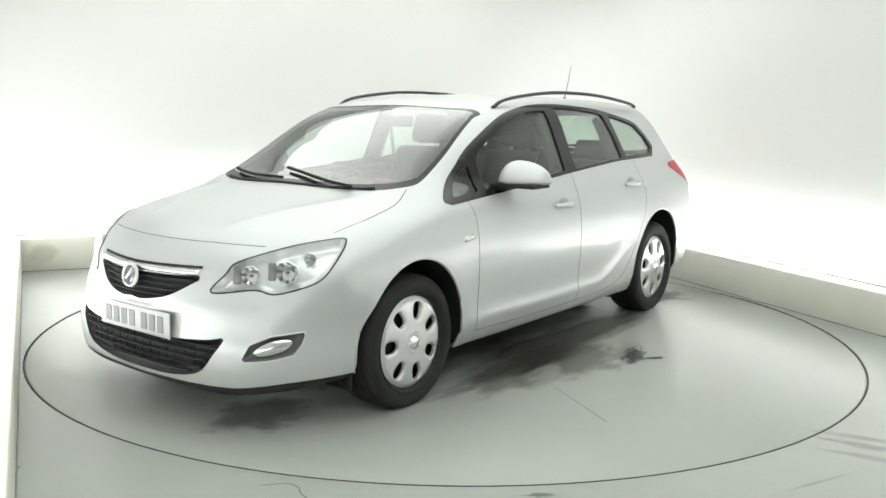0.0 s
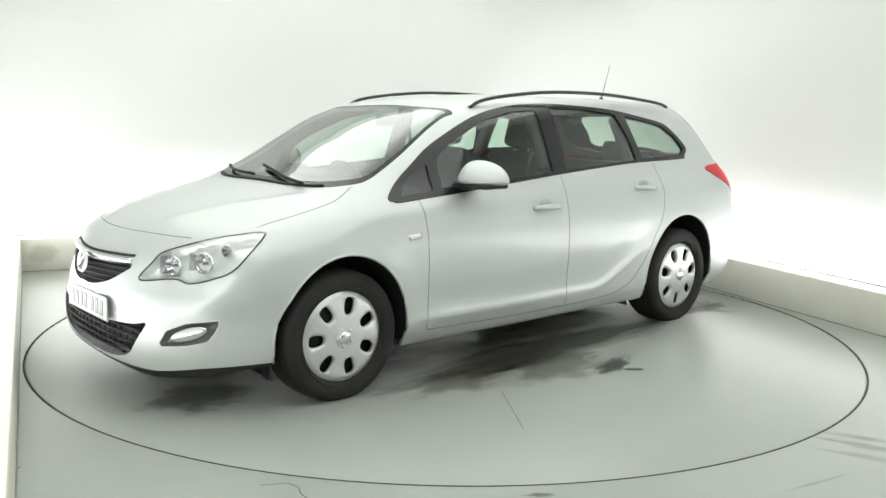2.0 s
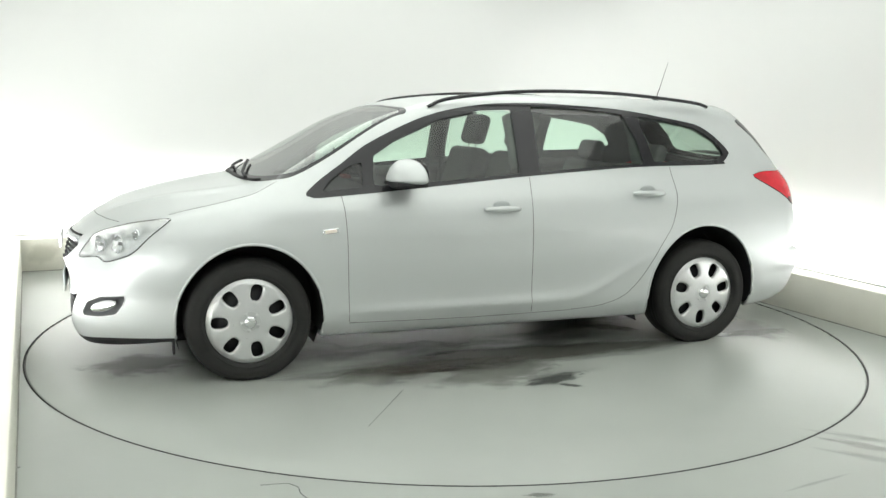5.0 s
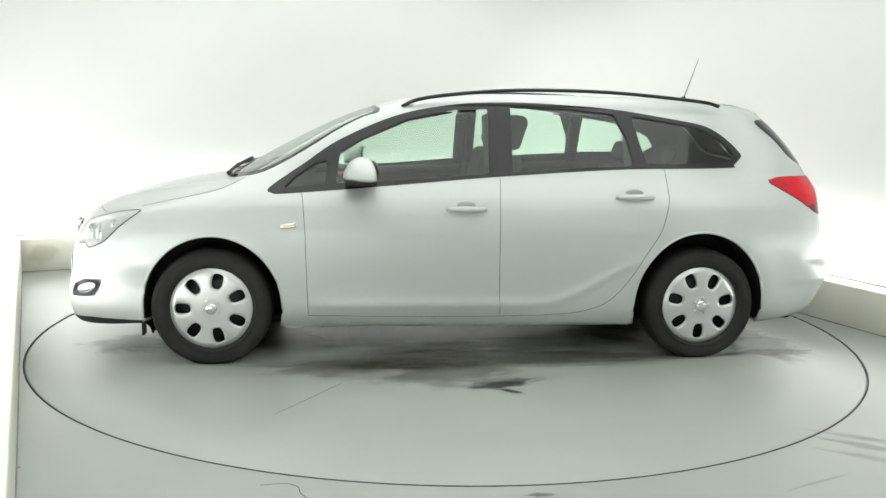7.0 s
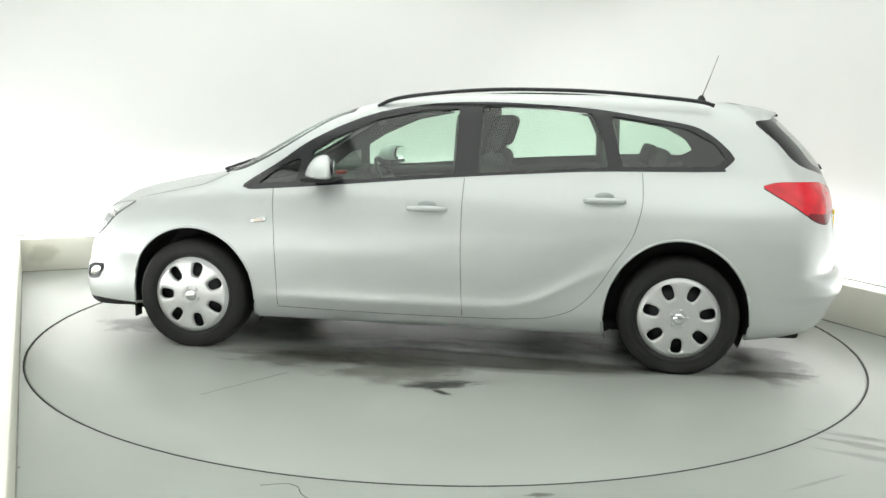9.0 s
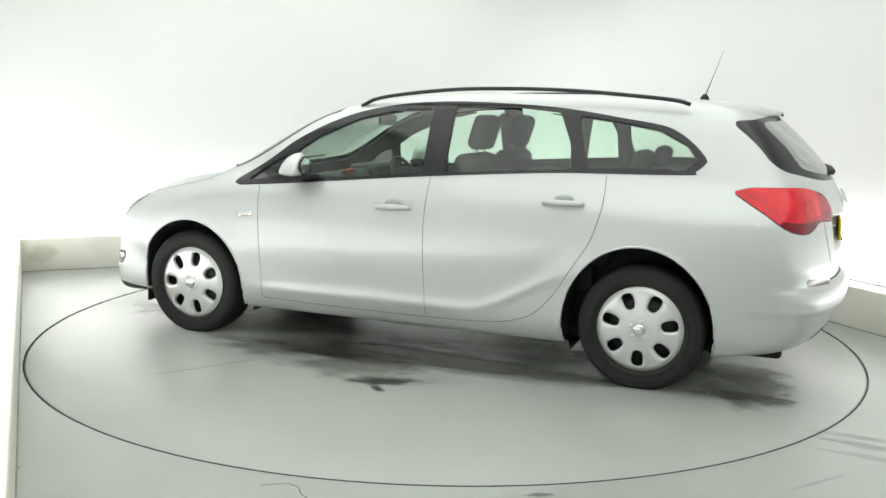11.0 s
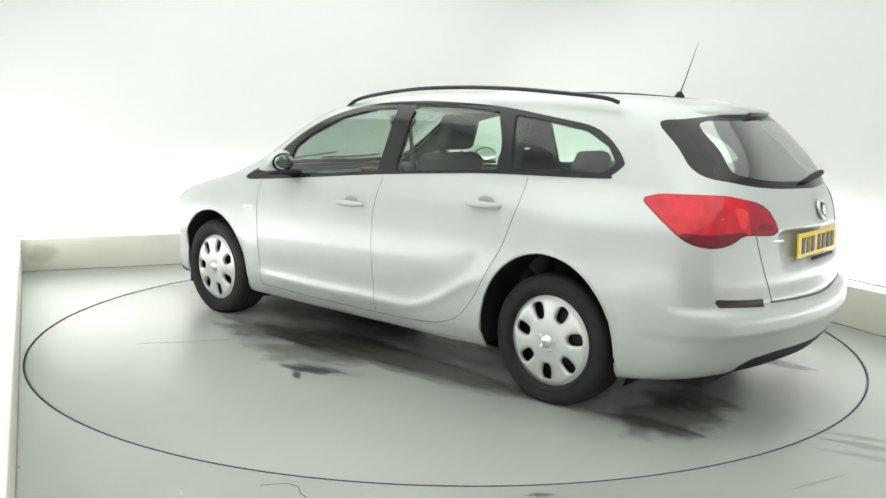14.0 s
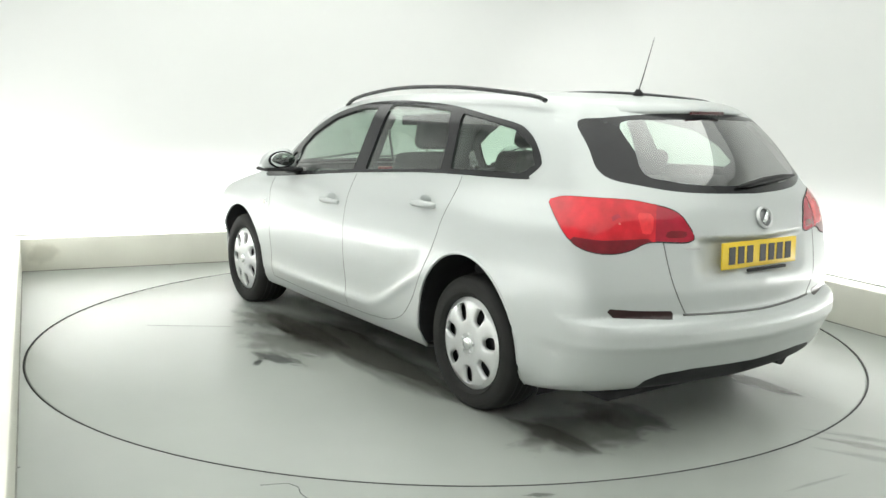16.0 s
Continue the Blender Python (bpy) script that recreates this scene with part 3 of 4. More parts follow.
# ---- the car ----
car = new("car")
tagged(car, "silver estate car with black roof rails, parked on the turntable", "car")
body = part_me("body", region_mesh("body", [0], PAINT, "both"), car, "silver metallic painted body shell")
part_me("inner_shell", region_mesh("inner_shell", [0, 3], DARK, "both", -0.022, lambda c: c[2] < 1.36, True), car, "dark grey cabin lining")
part_me("headliner", region_mesh("headliner", [0], LINER, "both", -0.025, lambda c: c[2] >= 1.36, True), car, "pale grey cloth headliner")
part_me("chin_spoiler", region_mesh("chin_spoiler", [18], PLASTIC, "both"), car, "black plastic lower lip of the front bumper")
part_me("rear_valance", region_mesh("rear_valance", [19], PLASTIC, "both"), car, "black plastic lower rear valance")

windscreen = part_me("windscreen", region_mesh("windscreen", [15], SCREEN, "both"), car, "clear laminated windscreen")
part_me("windscreen_border", region_mesh("windscreen_border", [14], TRIM, "both"), windscreen, "black windscreen border")
rear_window = part_me("rear_window", region_mesh("rear_window", [17], REAR_GLASS, "both"), car, "tailgate window with wiper")
part_me("rear_window_border", region_mesh("rear_window_border", [16], TRIM, "both"), rear_window, "black tailgate window border")
for side, s in (("L", 1), ("R", -1)):
    trim = part_me("window_frame", region_mesh("window_frame", [3], TRIM, side, 0.002), car, "gloss black side window frame")
    for number in (4, 5, 6, 7):
        part_me("pane", region_mesh("pane", [number], DARK_GLASS if number == 4 else GLASS, side, -0.006), trim, "green-tinted side window pane")
    # lamps
    lens = part_me("headlight", region_mesh("headlight", [8], LENS, side, 0.003), car, "clear headlight with chrome reflectors")
    bowl = part_me("headlight_bowl", region_mesh("headlight_bowl", [8], material("lamp_housing_" + side, (0.74, 0.76, 0.75), 0.25, 0.55, noise_scale=22, noise_amount=0.22), side, sunk=0.045), lens, "bright silver headlight housing")
    for loop in ring([8])[:1]:
        bm = tube(loop, 0.0034, 6, cap=False)
        part("lamp_seal", bm if s > 0 else mirror_bm(bm), PLASTIC, lens, "black rubber lamp seal")
    for u, z, r in ((-0.895, 0.683, 0.046), (-1.045, 0.664, 0.040), (-0.80, 0.735, 0.026)):
        line = np.array([(-u * R2 + k - 0.5, u * R2 + k - 0.5, z) for k in np.linspace(0.6, 2.2, 400)])
        lo = line[np.nonzero(body_field(line) < 0)[0][-1]]
        c = lo - np.array((R2, R2, 0)) * 0.045
        m = Matrix.Translation(c) @ Vector((0.85, 0.5, 0.08)).to_track_quat("Z", "Y").to_matrix().to_4x4()
        bm = lathe([(r * 0.15, -0.012), (r * 0.55, -0.006), (r * 0.95, 0.020), (r, 0.026), (r * 1.08, 0.022)], 9, "Z")
        bm.transform(m)
        for f in bm.faces:
            f.smooth = False
        part("reflector", bm if s > 0 else mirror_bm(bm), CHROME, lens, "round chrome headlight reflector")
        bm = lathe([(0.0005, 0.026), (r * 0.13, 0.022), (r * 0.17, 0.010), (r * 0.14, -0.008)], 20, "Z")
        bm.transform(m)
        part("bulb_cap", bm if s > 0 else mirror_bm(bm), LAMP_DARK, lens, "dark bulb cap")
        if r > 0.03:
            bm = box(0.034, 0.016, 0.078, m @ Matrix.Translation((0, 0, 0.004)) @ Matrix.Rotation(math.pi / 2, 4, "X") @ Matrix.Translation((-(r + 0.020), 0, 0)), 0.007)
            part("lamp_divider", bm if s > 0 else mirror_bm(bm), LAMP_DARK, lens, "dark grey divider beside the reflector")
    tail = part_me("tail_light", region_mesh("tail_light", [10], RED, side, 0.004), car, "glossy red wraparound tail light")
    part_me("gate_lens", region_mesh("gate_lens", [20], RED_GATE, side, 0.003), tail, "crimson lens on the tailgate")
    part_me("lower_lens", region_mesh("lower_lens", [21], RED_DEEP, side, 0.004), tail, "dark red lower lens")
    part_me("brake_lens", region_mesh("brake_lens", [22], RED_PALE, side, 0.004), tail, "bright red brake lens")
    part_me("reverse_lens", region_mesh("reverse_lens", [23], RED_DEEP, side, 0.003), tail, "dark strip in the tailgate lens")
    for u, z, r, mat in ((-0.985, 0.925, 0.016, RED_BULB), (-0.985, 0.925, 0.040, RED_GATE)):
        line = np.array([(u * R2 - k + 0.2, u * R2 + k - 0.2, z) for k in np.linspace(0.2, 2.4, 600)])
        spot = line[np.nonzero(body_field(line) < 0)[0][-1]]
        bm = lathe([(0.0005, 0.0075 - r * 0.05), (r * 0.7, 0.0068 - r * 0.05), (r, 0.002)], 24, "Z")
        bm.transform(Matrix.Translation(spot) @ Vector(body_normal(spot[None])[0][0]).to_track_quat("Z", "Y").to_matrix().to_4x4())
        part("bulb_reflector", bm if s > 0 else mirror_bm(bm), mat, tail, "paler red bulb reflector")
    for loop in ring([10, 20, 21, 22, 23])[:1]:
        bm = tube(loop, 0.004, 6, cap=False)
        part("lamp_seal", bm if s > 0 else mirror_bm(bm), PLASTIC, tail, "dark seal round the tail light")
    part_me("bumper_reflector", region_mesh("bumper_reflector", [11], material("dark_red_" + side, (0.022, 0.005, 0.006), 0.3, 0, 0.1), side, 0.001), car, "dark red strip reflector in the bumper")
    fog = part_me("fog_light_recess", region_mesh("fog_light_recess", [9], material("recess_grey_" + side, (0.15, 0.155, 0.155), 0.35, 0.35, noise_scale=30, noise_amount=0.1), side, sunk=0.03), car, "dark grey fog light recess")
    for loop in ring([9])[:1]:
        bm = tube(loop, 0.0035, 6, cap=False)
        part("bezel", bm if s > 0 else mirror_bm(bm), COVER, fog, "silver edge of the fog light recess")
    line = np.array([(0.955 * R2 + k - 0.5, -0.955 * R2 + k - 0.5, 0.385) for k in np.linspace(0.6, 2.2, 400)])
    spot = line[np.nonzero(body_field(line) < 0)[0][-1]]
    out_way = Vector(body_normal(spot[None])[0][0])
    along = Vector((0, 0, 1)).cross(out_way).normalized()
    tilt = (along + Vector((0, 0, 0.28))).normalized()
    m = Matrix((tilt, out_way.cross(tilt), out_way)).transposed().to_4x4()
    m.translation = Vector(spot) - out_way * 0.016
    bm = bmesh.new()
    bmesh.ops.create_uvsphere(bm, u_segments=28, v_segments=14, radius=1, matrix=m @ Matrix.Diagonal((0.082, 0.030, 0.014, 1)))
    for f in bm.faces:
        f.smooth = True
    part("fog_lamp", bm if s > 0 else mirror_bm(bm), CHROME, fog, "bright chrome fog lamp")

# grille with slats, badge and number plate
GRILLE_DARK = material("grille_black", (0.010, 0.010, 0.012), 0.5, noise_scale=40, noise_amount=0.3)
grille = part_me("grille", region_mesh("grille", [12], GRILLE_DARK, "both", sunk=0.03), car, "black slatted upper grille")
intake = part_me("lower_intake", region_mesh("lower_intake", [13], GRILLE_DARK, "both", sunk=0.035), car, "black mesh lower air intake")


def width_at(poly, z):
    xs = []
    for (a, b), (c, d) in zip(poly, poly[1:]):
        if (b - z) * (d - z) <= 0 and abs(b - d) > 1e-6:
            xs.append(a + (c - a) * (z - b) / (d - b))
    return max(xs) if xs else 0.0


for z in (0.565, 0.590, 0.615, 0.638):
    w = width_at(GRILLE, z) - 0.012
    part("slat", tube(surf_x([(y, z) for y in np.linspace(-w, w, 25)], 1, -0.016), 0.0075, 6, flat=0.6), PLASTIC, grille)
for z in (0.250, 0.283, 0.316, 0.349, 0.377):
    w = width_at(INTAKE, z) - 0.012
    part("slat", tube(surf_x([(y, z) for y in np.linspace(-w, w, 31)], 1, -0.016), 0.0085, 6, flat=0.6), PLASTIC, intake)
for y in np.linspace(-0.40, 0.40, 15):
    part("mesh_bar", tube(surf_x([(y, z) for z in (0.24 + abs(y) * 0.12, 0.30, 0.375)], 1, -0.022), 0.004, 5), PLASTIC, intake)
part("grille_line", tube(surf_x([(y, 0.686 + 0.004 * (y / 0.34) ** 2) for y in np.linspace(-0.345, 0.345, 31)], 1, 0.000), 0.0065, 6), PLASTIC, grille, "dark shut line above the grille")
part("grille_bar", tube(surf_x([(y, 0.667) for y in np.linspace(-0.345, 0.345, 31)], 1, 0.002), 0.013, 8, flat=1.0), CHROME, grille, "broad satin chrome grille bar")


def badge(name, p, n, r, parent):
    m = Matrix.Translation(p) @ Vector(n).to_track_quat("Z", "Y").to_matrix().to_4x4()
    bm = lathe([(r - 0.007, 0.0), (r - 0.007, 0.010), (r, 0.012), (r + 0.004, 0.0)], 32, "Z")
    bm.transform(m)
    b = part(name, bm, COVER, parent, "round silver maker's badge")
    bm = lathe([(0.0005, 0.003), (r - 0.006, 0.003), (r - 0.006, 0.0)], 32, "Z")
    bm.transform(m)
    part("badge_field", bm, material(name + "_field", (0.24, 0.245, 0.25), 0.35, 0.5), b)
    bm = tube([m @ Vector(q) for q in ((-r * 0.45, -r * 0.55, 0.008), (0, 0, 0.010), (r * 0.45, r * 0.55, 0.008))], 0.010, 6)
    part("badge_mark", bm, CHROME, b)


p = surf_x([(0.0, 0.628)], 1, 0.012)[0]
badge("badge", p, (1, 0, 0.15), 0.050, car)
p = surf_x([(0.0, 0.935)], -1, 0.004)[0]
badge("tailgate_badge", p, (-1, 0, 0.35), 0.045, car)


def number_plate(x, z, tilt, facing_x, colour, dark, label, width=0.50, height=0.111):
    mat = material("plate_" + label.split()[0], colour, 0.4, noise_scale=30, noise_amount=0.03)
    ink = material("plate_ink_" + label.split()[0], dark, 0.5)
    m = Matrix.Translation((x, 0, z)) @ Matrix.Rotation(radians(tilt), 4, "Y")
    plate = part("number_plate", box(0.008, width, height, m, 0.003), mat, car, label)
    ys = [-0.208, -0.150, -0.092, -0.034, 0.052, 0.110, 0.168]
    for y in ys:
        part("bar", box(0.003, 0.040, 0.072, m @ Matrix.Translation((0.005 * facing_x, y + 0.02, 0))), ink, plate)
    return plate


number_plate(2.210, 0.440, 0, 1, (0.45, 0.47, 0.465), (0.19, 0.195, 0.20), "white reflective number plate with grey bars")
number_plate(-2.232, 0.787, 2, -1, (0.78, 0.55, 0.03), (0.02, 0.02, 0.02), "yellow reflective number plate with black bars")
part("tailgate_handle", box(0.012, 0.26, 0.014, Matrix.Translation((-2.249, -0.03, 0.722)), 0.004), PLASTIC, car, "dark tailgate release strip")
part("model_lettering", box(0.003, 0.085, 0.009, Matrix.Translation(surf_x([(0.385, 0.822)], -1, 0.001)[0]) @ Matrix.Rotation(radians(-22), 4, "Z")), COVER, car, "small silver model lettering bar")

# shut lines
SEAM = material("shut_line", (0.16, 0.16, 0.155), 0.8)
for s in (1, -1):
    for line in ([(0.868, 0.925), (0.858, 0.85), (0.848, 0.70), (0.842, 0.50), (0.834, 0.27)],
                 [(-0.190, 1.000), (-0.186, 0.85), (-0.186, 0.60), (-0.192, 0.40), (-0.200, 0.265)],
                 [(-1.122, 1.05), (-1.126, 0.95), (-1.118, 0.86), (-1.075, 0.72), (-1.00, 0.60), (-0.90, 0.44), (-0.80, 0.335), (-0.70, 0.290), (-0.60, 0.268), (-0.45, 0.258)],
                 [(0.834, 0.262), (0.4, 0.255), (0.0, 0.252), (-0.45, 0.256)]):
        dense = smooth_line(line, 8)
        part("shut_line", tube(surf_y(dense, s, -0.001), 0.0026, 5), SEAM, car)
hood = [(2.052, 0.0), (2.045, 0.12), (2.020, 0.27), (1.98, 0.41), (1.93, 0.53)]
part("shut_line", tube(surf_z([(x, -y) for x, y in smooth_line(hood, 6)[::-1]] + smooth_line(hood, 6), -0.001), 0.0028, 5), SEAM, car)
for s in (1, -1):
    part("shut_line", tube(surf_z([(x, y * s) for x, y in smooth_line([(1.70, 0.70), (1.5, 0.715), (1.30, 0.705), (1.17, 0.665)], 8)], -0.001), 0.0028, 5), SEAM, car)
    part("shut_line", tube([(x, y * s, z) for x, y, z in surf_x(smooth_line([(0.500, 0.85), (0.485, 0.74), (0.46, 0.65), (0.41, 0.566)], 6), -1, -0.001)], 0.003, 5), SEAM, car)
part("shut_line", tube(surf_x([(y, 0.560 - 0.010 * (1 - (y / 0.42) ** 2)) for y in np.linspace(-0.42, 0.42, 31)], -1, 0.0), 0.006, 6), SEAM, car)

# roof rails, aerial, spoiler, wipers
for s in (1, -1):
    line = [(0.33, 1.372), (0.24, 1.412), (0.05, 1.443), (-0.26, 1.470), (-0.58, 1.476), (-0.90, 1.468), (-1.24, 1.443), (-1.42, 1.424), (-1.49, 1.405)]
    part("roof_rail", tube([(x, 0.590 * s - 0.02 * s * abs(x + 0.5) ** 2, z) for x, z in smooth_line(line, 6)], 0.0125, 8, flat=0.85), TRIM, car, "black roof rail")
aerial = part("aerial", lathe([(0.001, 0.0), (0.028, 0.0), (0.022, 0.018), (0.010, 0.034), (0.001, 0.036)], 20, "Z"), PLASTIC, car, "black whip aerial on the roof")
aerial.matrix_basis = Matrix.Translation((*surf_z([(-1.50, 0.0)])[0][:2], surf_z([(-1.50, 0.0)])[0][2] - 0.004))
part("mast", tube([(0, 0, 0.02), (-0.025, 0, 0.09), (-0.084, 0, 0.27)], lambda t: 0.0035 - 0.0022 * t, 6), PLASTIC, aerial)


def spoiler_mesh():
    bm = bmesh.new()
    rows = []
    for y in np.linspace(-0.50, 0.50, 31):
        k = (y / 0.50) ** 2
        z = surf_z([(-1.66, y)])[0][2]
        rows.append([bm.verts.new(q) for q in ((-1.64, y, z + 0.006), (-1.80 + 0.09 * k, y, z - 0.018), (-1.915 + 0.185 * k, y, z - 0.046), (-1.912 + 0.185 * k, y, z - 0.062), (-1.80 + 0.11 * k, y, z - 0.070))])
    for a, b in zip(rows, rows[1:]):
        for i in range(4):
            bm.faces.new((a[i], b[i], b[i + 1], a[i + 1])).smooth = True
    bmesh.ops.recalc_face_normals(bm, faces=bm.faces[:])
    return bm


spoiler = part("roof_spoiler", spoiler_mesh(), PAINT, car, "silver roof spoiler over the tailgate window")
part("brake_light", box(0.010, 0.22, 0.014, Matrix.Translation((-1.912, 0, 1.362)), 0.003), material("brake_red", (0.06, 0.006, 0.008), 0.2, 0, 0.5), spoiler, "dark red high brake light")


def wiper(line, parent, name, r=0.009):
    w = part(name, tube([p for p in surf_z(line, 0.018)], r, 6, flat=0.8), PLASTIC, parent, "black wiper arm and blade")
    return w


wiper(smooth_line([(1.285, 0.42), (1.275, 0.25), (1.235, 0.05), (1.20, -0.10)], 6), car, "wiper", 0.010)
wiper(smooth_line([(1.290, -0.05), (1.27, -0.25), (1.225, -0.42), (1.18, -0.52)], 6), car, "wiper", 0.010)
part("cowl", tube(surf_z([(1.312 - 0.55 * y ** 2 * abs(y), y) for y in np.linspace(-0.52, 0.52, 27)], 0.0), 0.016, 8, flat=0.5), PLASTIC, car, "black plastic cowl under the windscreen")
part("rear_wiper", tube(surf_x([(-0.40, 1.085), (-0.25, 1.085), (-0.10, 1.078), (0.02, 1.066), (0.10, 1.056)], -1, 0.013), lambda t: 0.007 + 0.014 * math.sin(math.pi * t) ** 0.8, 8, flat=0.7), PLASTIC, car, "black rear wiper")


# handles, indicators, door mirrors
def handle(x, z, s):
    p = surf_y([(x + d, z) for d in np.linspace(-0.105, 0.105, 9)], s, 0.0)
    n = Vector((0, s, 0.12))
    h = part("door_handle", tube([Vector(q) + n * (0.008 + 0.026 * math.sin(math.pi * i / 8) ** 0.6) for i, q in enumerate(p)], lambda t: 0.009 + 0.005 * math.sin(math.pi * t), 8, flat=1.2), PAINT, car, "silver pull handle")
    q = surf_y([(x - 0.0, z + 0.022)], s, 0.001)[0]
    bm = bmesh.new()
    bmesh.ops.create_uvsphere(bm, u_segments=20, v_segments=10, radius=1, matrix=Matrix.Translation(q) @ Matrix.Diagonal((0.050, 0.004, 0.024, 1)))
    for f in bm.faces:
        f.smooth = True
    # a slightly raised oval; its darker grey imitates the hollow's shade
    part("finger_well", bm, material("well_shade_grey_" + ("a" if s > 0 else "b"), (0.43, 0.46, 0.455), 0.45, 0.3), h, "grip hollow coloured darker for its shade")


for s in (1, -1):
    handle(-0.002, 0.836, s)
    handle(-0.930, 0.905, s)
    q = surf_y([(0.934, 0.745)], s, 0.002)[0]
    bm = box(0.085, 0.008, 0.026, Matrix.Translation(q) @ Matrix.Rotation(radians(7), 4, "Y"), 0.004)
    ind = part("side_indicator", bm, CHROME, car, "small clear side indicator")
    part("indicator_lens", box(0.06, 0.004, 0.016, Matrix.Translation(q + np.array((0, 0.005 * s, 0))) @ Matrix.Rotation(radians(7), 4, "Y"), 0.001), material("clear_amber", (0.75, 0.68, 0.60), 0.2), ind)


def door_mirror(s):
    bm = bmesh.new()
    bmesh.ops.create_uvsphere(bm, u_segments=32, v_segments=20, radius=1)
    for v in bm.verts:
        x, y, z = v.co
        # a rounded box, blunt at the glass, drawn out in front, flat below
        k = (abs(x) ** 2.5 + abs(y) ** 2.5 + abs(z) ** 2.5) ** -0.4
        x, y, z = x * k, y * k, z * k
        px = 0.040 * x if x < 0 else 0.110 * x * (1 - 0.25 * max(z, 0))
        pz = 0.098 * z * (1 - 0.20 * y) if z > 0 else 0.026 * z
        py = y * 0.128 * (1 - 0.12 * max(z, 0))
        v.co = Vector((0.535 + px - 0.03 * y, 0.940 + py, 1.008 + pz))
    for f in bm.faces:
        f.smooth = True
    shell = part("door_mirror", bm if s > 0 else mirror_bm(bm), PAINT, car, "silver door mirror housing")
    bm = box(0.165, 0.235, 0.022, Matrix.Translation((0.560, 0.927, 0.984)), 0.009, 3)
    part("mirror_base", bm if s > 0 else mirror_bm(bm), PLASTIC, shell, "black mirror underside")
    bm = box(0.07, 0.12, 0.035, Matrix.Translation((0.575, 0.81, 0.972)), 0.012, 3)
    part("mirror_stalk", bm if s > 0 else mirror_bm(bm), PLASTIC, shell, "black mirror stalk")
    bm = bmesh.new()
    bmesh.ops.create_uvsphere(bm, u_segments=28, v_segments=14, radius=1, matrix=Matrix.Translation((0.498, 0.935, 1.042)) @ Matrix.Rotation(radians(13), 4, 'Z') @ Matrix.Diagonal((0.012, 0.101, 0.053, 1)))
    for f in bm.faces:
        f.smooth = True
    part("mirror_frame", bm if s > 0 else mirror_bm(bm), TRIM, shell, "black rim round the mirror glass")
    bm = bmesh.new()
    bmesh.ops.create_uvsphere(bm, u_segments=28, v_segments=14, radius=1, matrix=Matrix.Translation((0.489, 0.932, 1.042)) @ Matrix.Rotation(radians(13), 4, 'Z') @ Matrix.Diagonal((0.006, 0.090, 0.044, 1)))
    for f in bm.faces:
        f.smooth = True
    part("mirror_glass", bm if s > 0 else mirror_bm(bm), MIRROR, shell, "silvered mirror glass")


door_mirror(1)
door_mirror(-1)


# ---- wheels, wells and cabin ----
def cover_profile(r):
    return 0.012 + 0.018 * math.cos(min(r / 0.218, 1) * 1.35) - 0.012 * max(0, (r - 0.19) / 0.028)


def cover_mesh(holes=7):
    """A wheel cover with slanted oval openings; its axis is y, outside towards +y."""
    bm = bmesh.new()
    n = 32
    for h in range(holes):
        mid = 2 * math.pi * h / holes + 0.35
        half = math.pi / holes
        rings = []
        outer, inner = [], []
        r0, r1 = 0.085, 0.196
        per = n // 4
        for i in range(per):
            outer.append((r0, mid - half + 2 * half * i / per))
        for i in range(per):
            outer.append((r0 + (r1 - r0) * i / per, mid + half))
        for i in range(per):
            outer.append((r1, mid + half - 2 * half * i / per))
        for i in range(per):
            outer.append((r1 - (r1 - r0) * i / per, mid - half))
        flat = [Vector((r * math.cos(a), r * math.sin(a))) for r, a in outer]
        c = Vector((0.148 * math.cos(mid), 0.148 * math.sin(mid)))
        er, et = Vector((math.cos(mid), math.sin(mid))), Vector((-math.sin(mid), math.cos(mid)))
        hole = []
        for q in flat:
            d = q - c
            w = math.atan2(d.dot(et), d.dot(er))
            k = 1.0 + 0.10 * math.cos(w)
            cw, sw_ = (math.copysign(abs(f) ** 0.72, f) for f in (math.cos(w), math.sin(w)))
            hole.append(c + er * (0.042 * cw) + et * (0.029 * sw_ * k))
        loops = [[flat[i].lerp(hole[i], t) for i in range(n)] for t in (0.0, 0.4, 0.75, 1.0)]
        vs = []
        for li, loop in enumerate(loops):
            vs.append([bm.verts.new((q.x, cover_profile(q.length) - (0.004 if li == 3 else 0), q.y)) for q in loop])
        vs.append([bm.verts.new((q.x * 0.995, cover_profile(q.length) - 0.022, q.y * 0.995)) for q in loops[3]])
        for a, b in zip(vs, vs[1:]):
            for i in range(n):
                bm.faces.new((a[i], a[(i + 1) % n], b[(i + 1) % n], b[i])).smooth = True
    seg = 56
    for radii in ([0.0005, 0.03, 0.06, 0.085], [0.196, 0.208, 0.216, 0.219]):
        rings = [[bm.verts.new((r * math.cos(2 * math.pi * (i + 0.5) / seg + 0.35), cover_profile(r), r * math.sin(2 * math.pi * (i + 0.5) / seg + 0.35))) for i in range(seg)] for r in radii]
        for a, b in zip(rings, rings[1:]):
            for i in range(seg):
                bm.faces.new((a[i], a[(i + 1) % seg], b[(i + 1) % seg], b[i])).smooth = True
    bmesh.ops.remove_doubles(bm, verts=bm.verts[:], dist=0.0008)
    bmesh.ops.recalc_face_normals(bm, faces=bm.faces[:])
    return bm


STEEL = material("black_steel_wheel", (0.02, 0.02, 0.022), 0.5, 0.3, noise_scale=20, noise_amount=0.2)


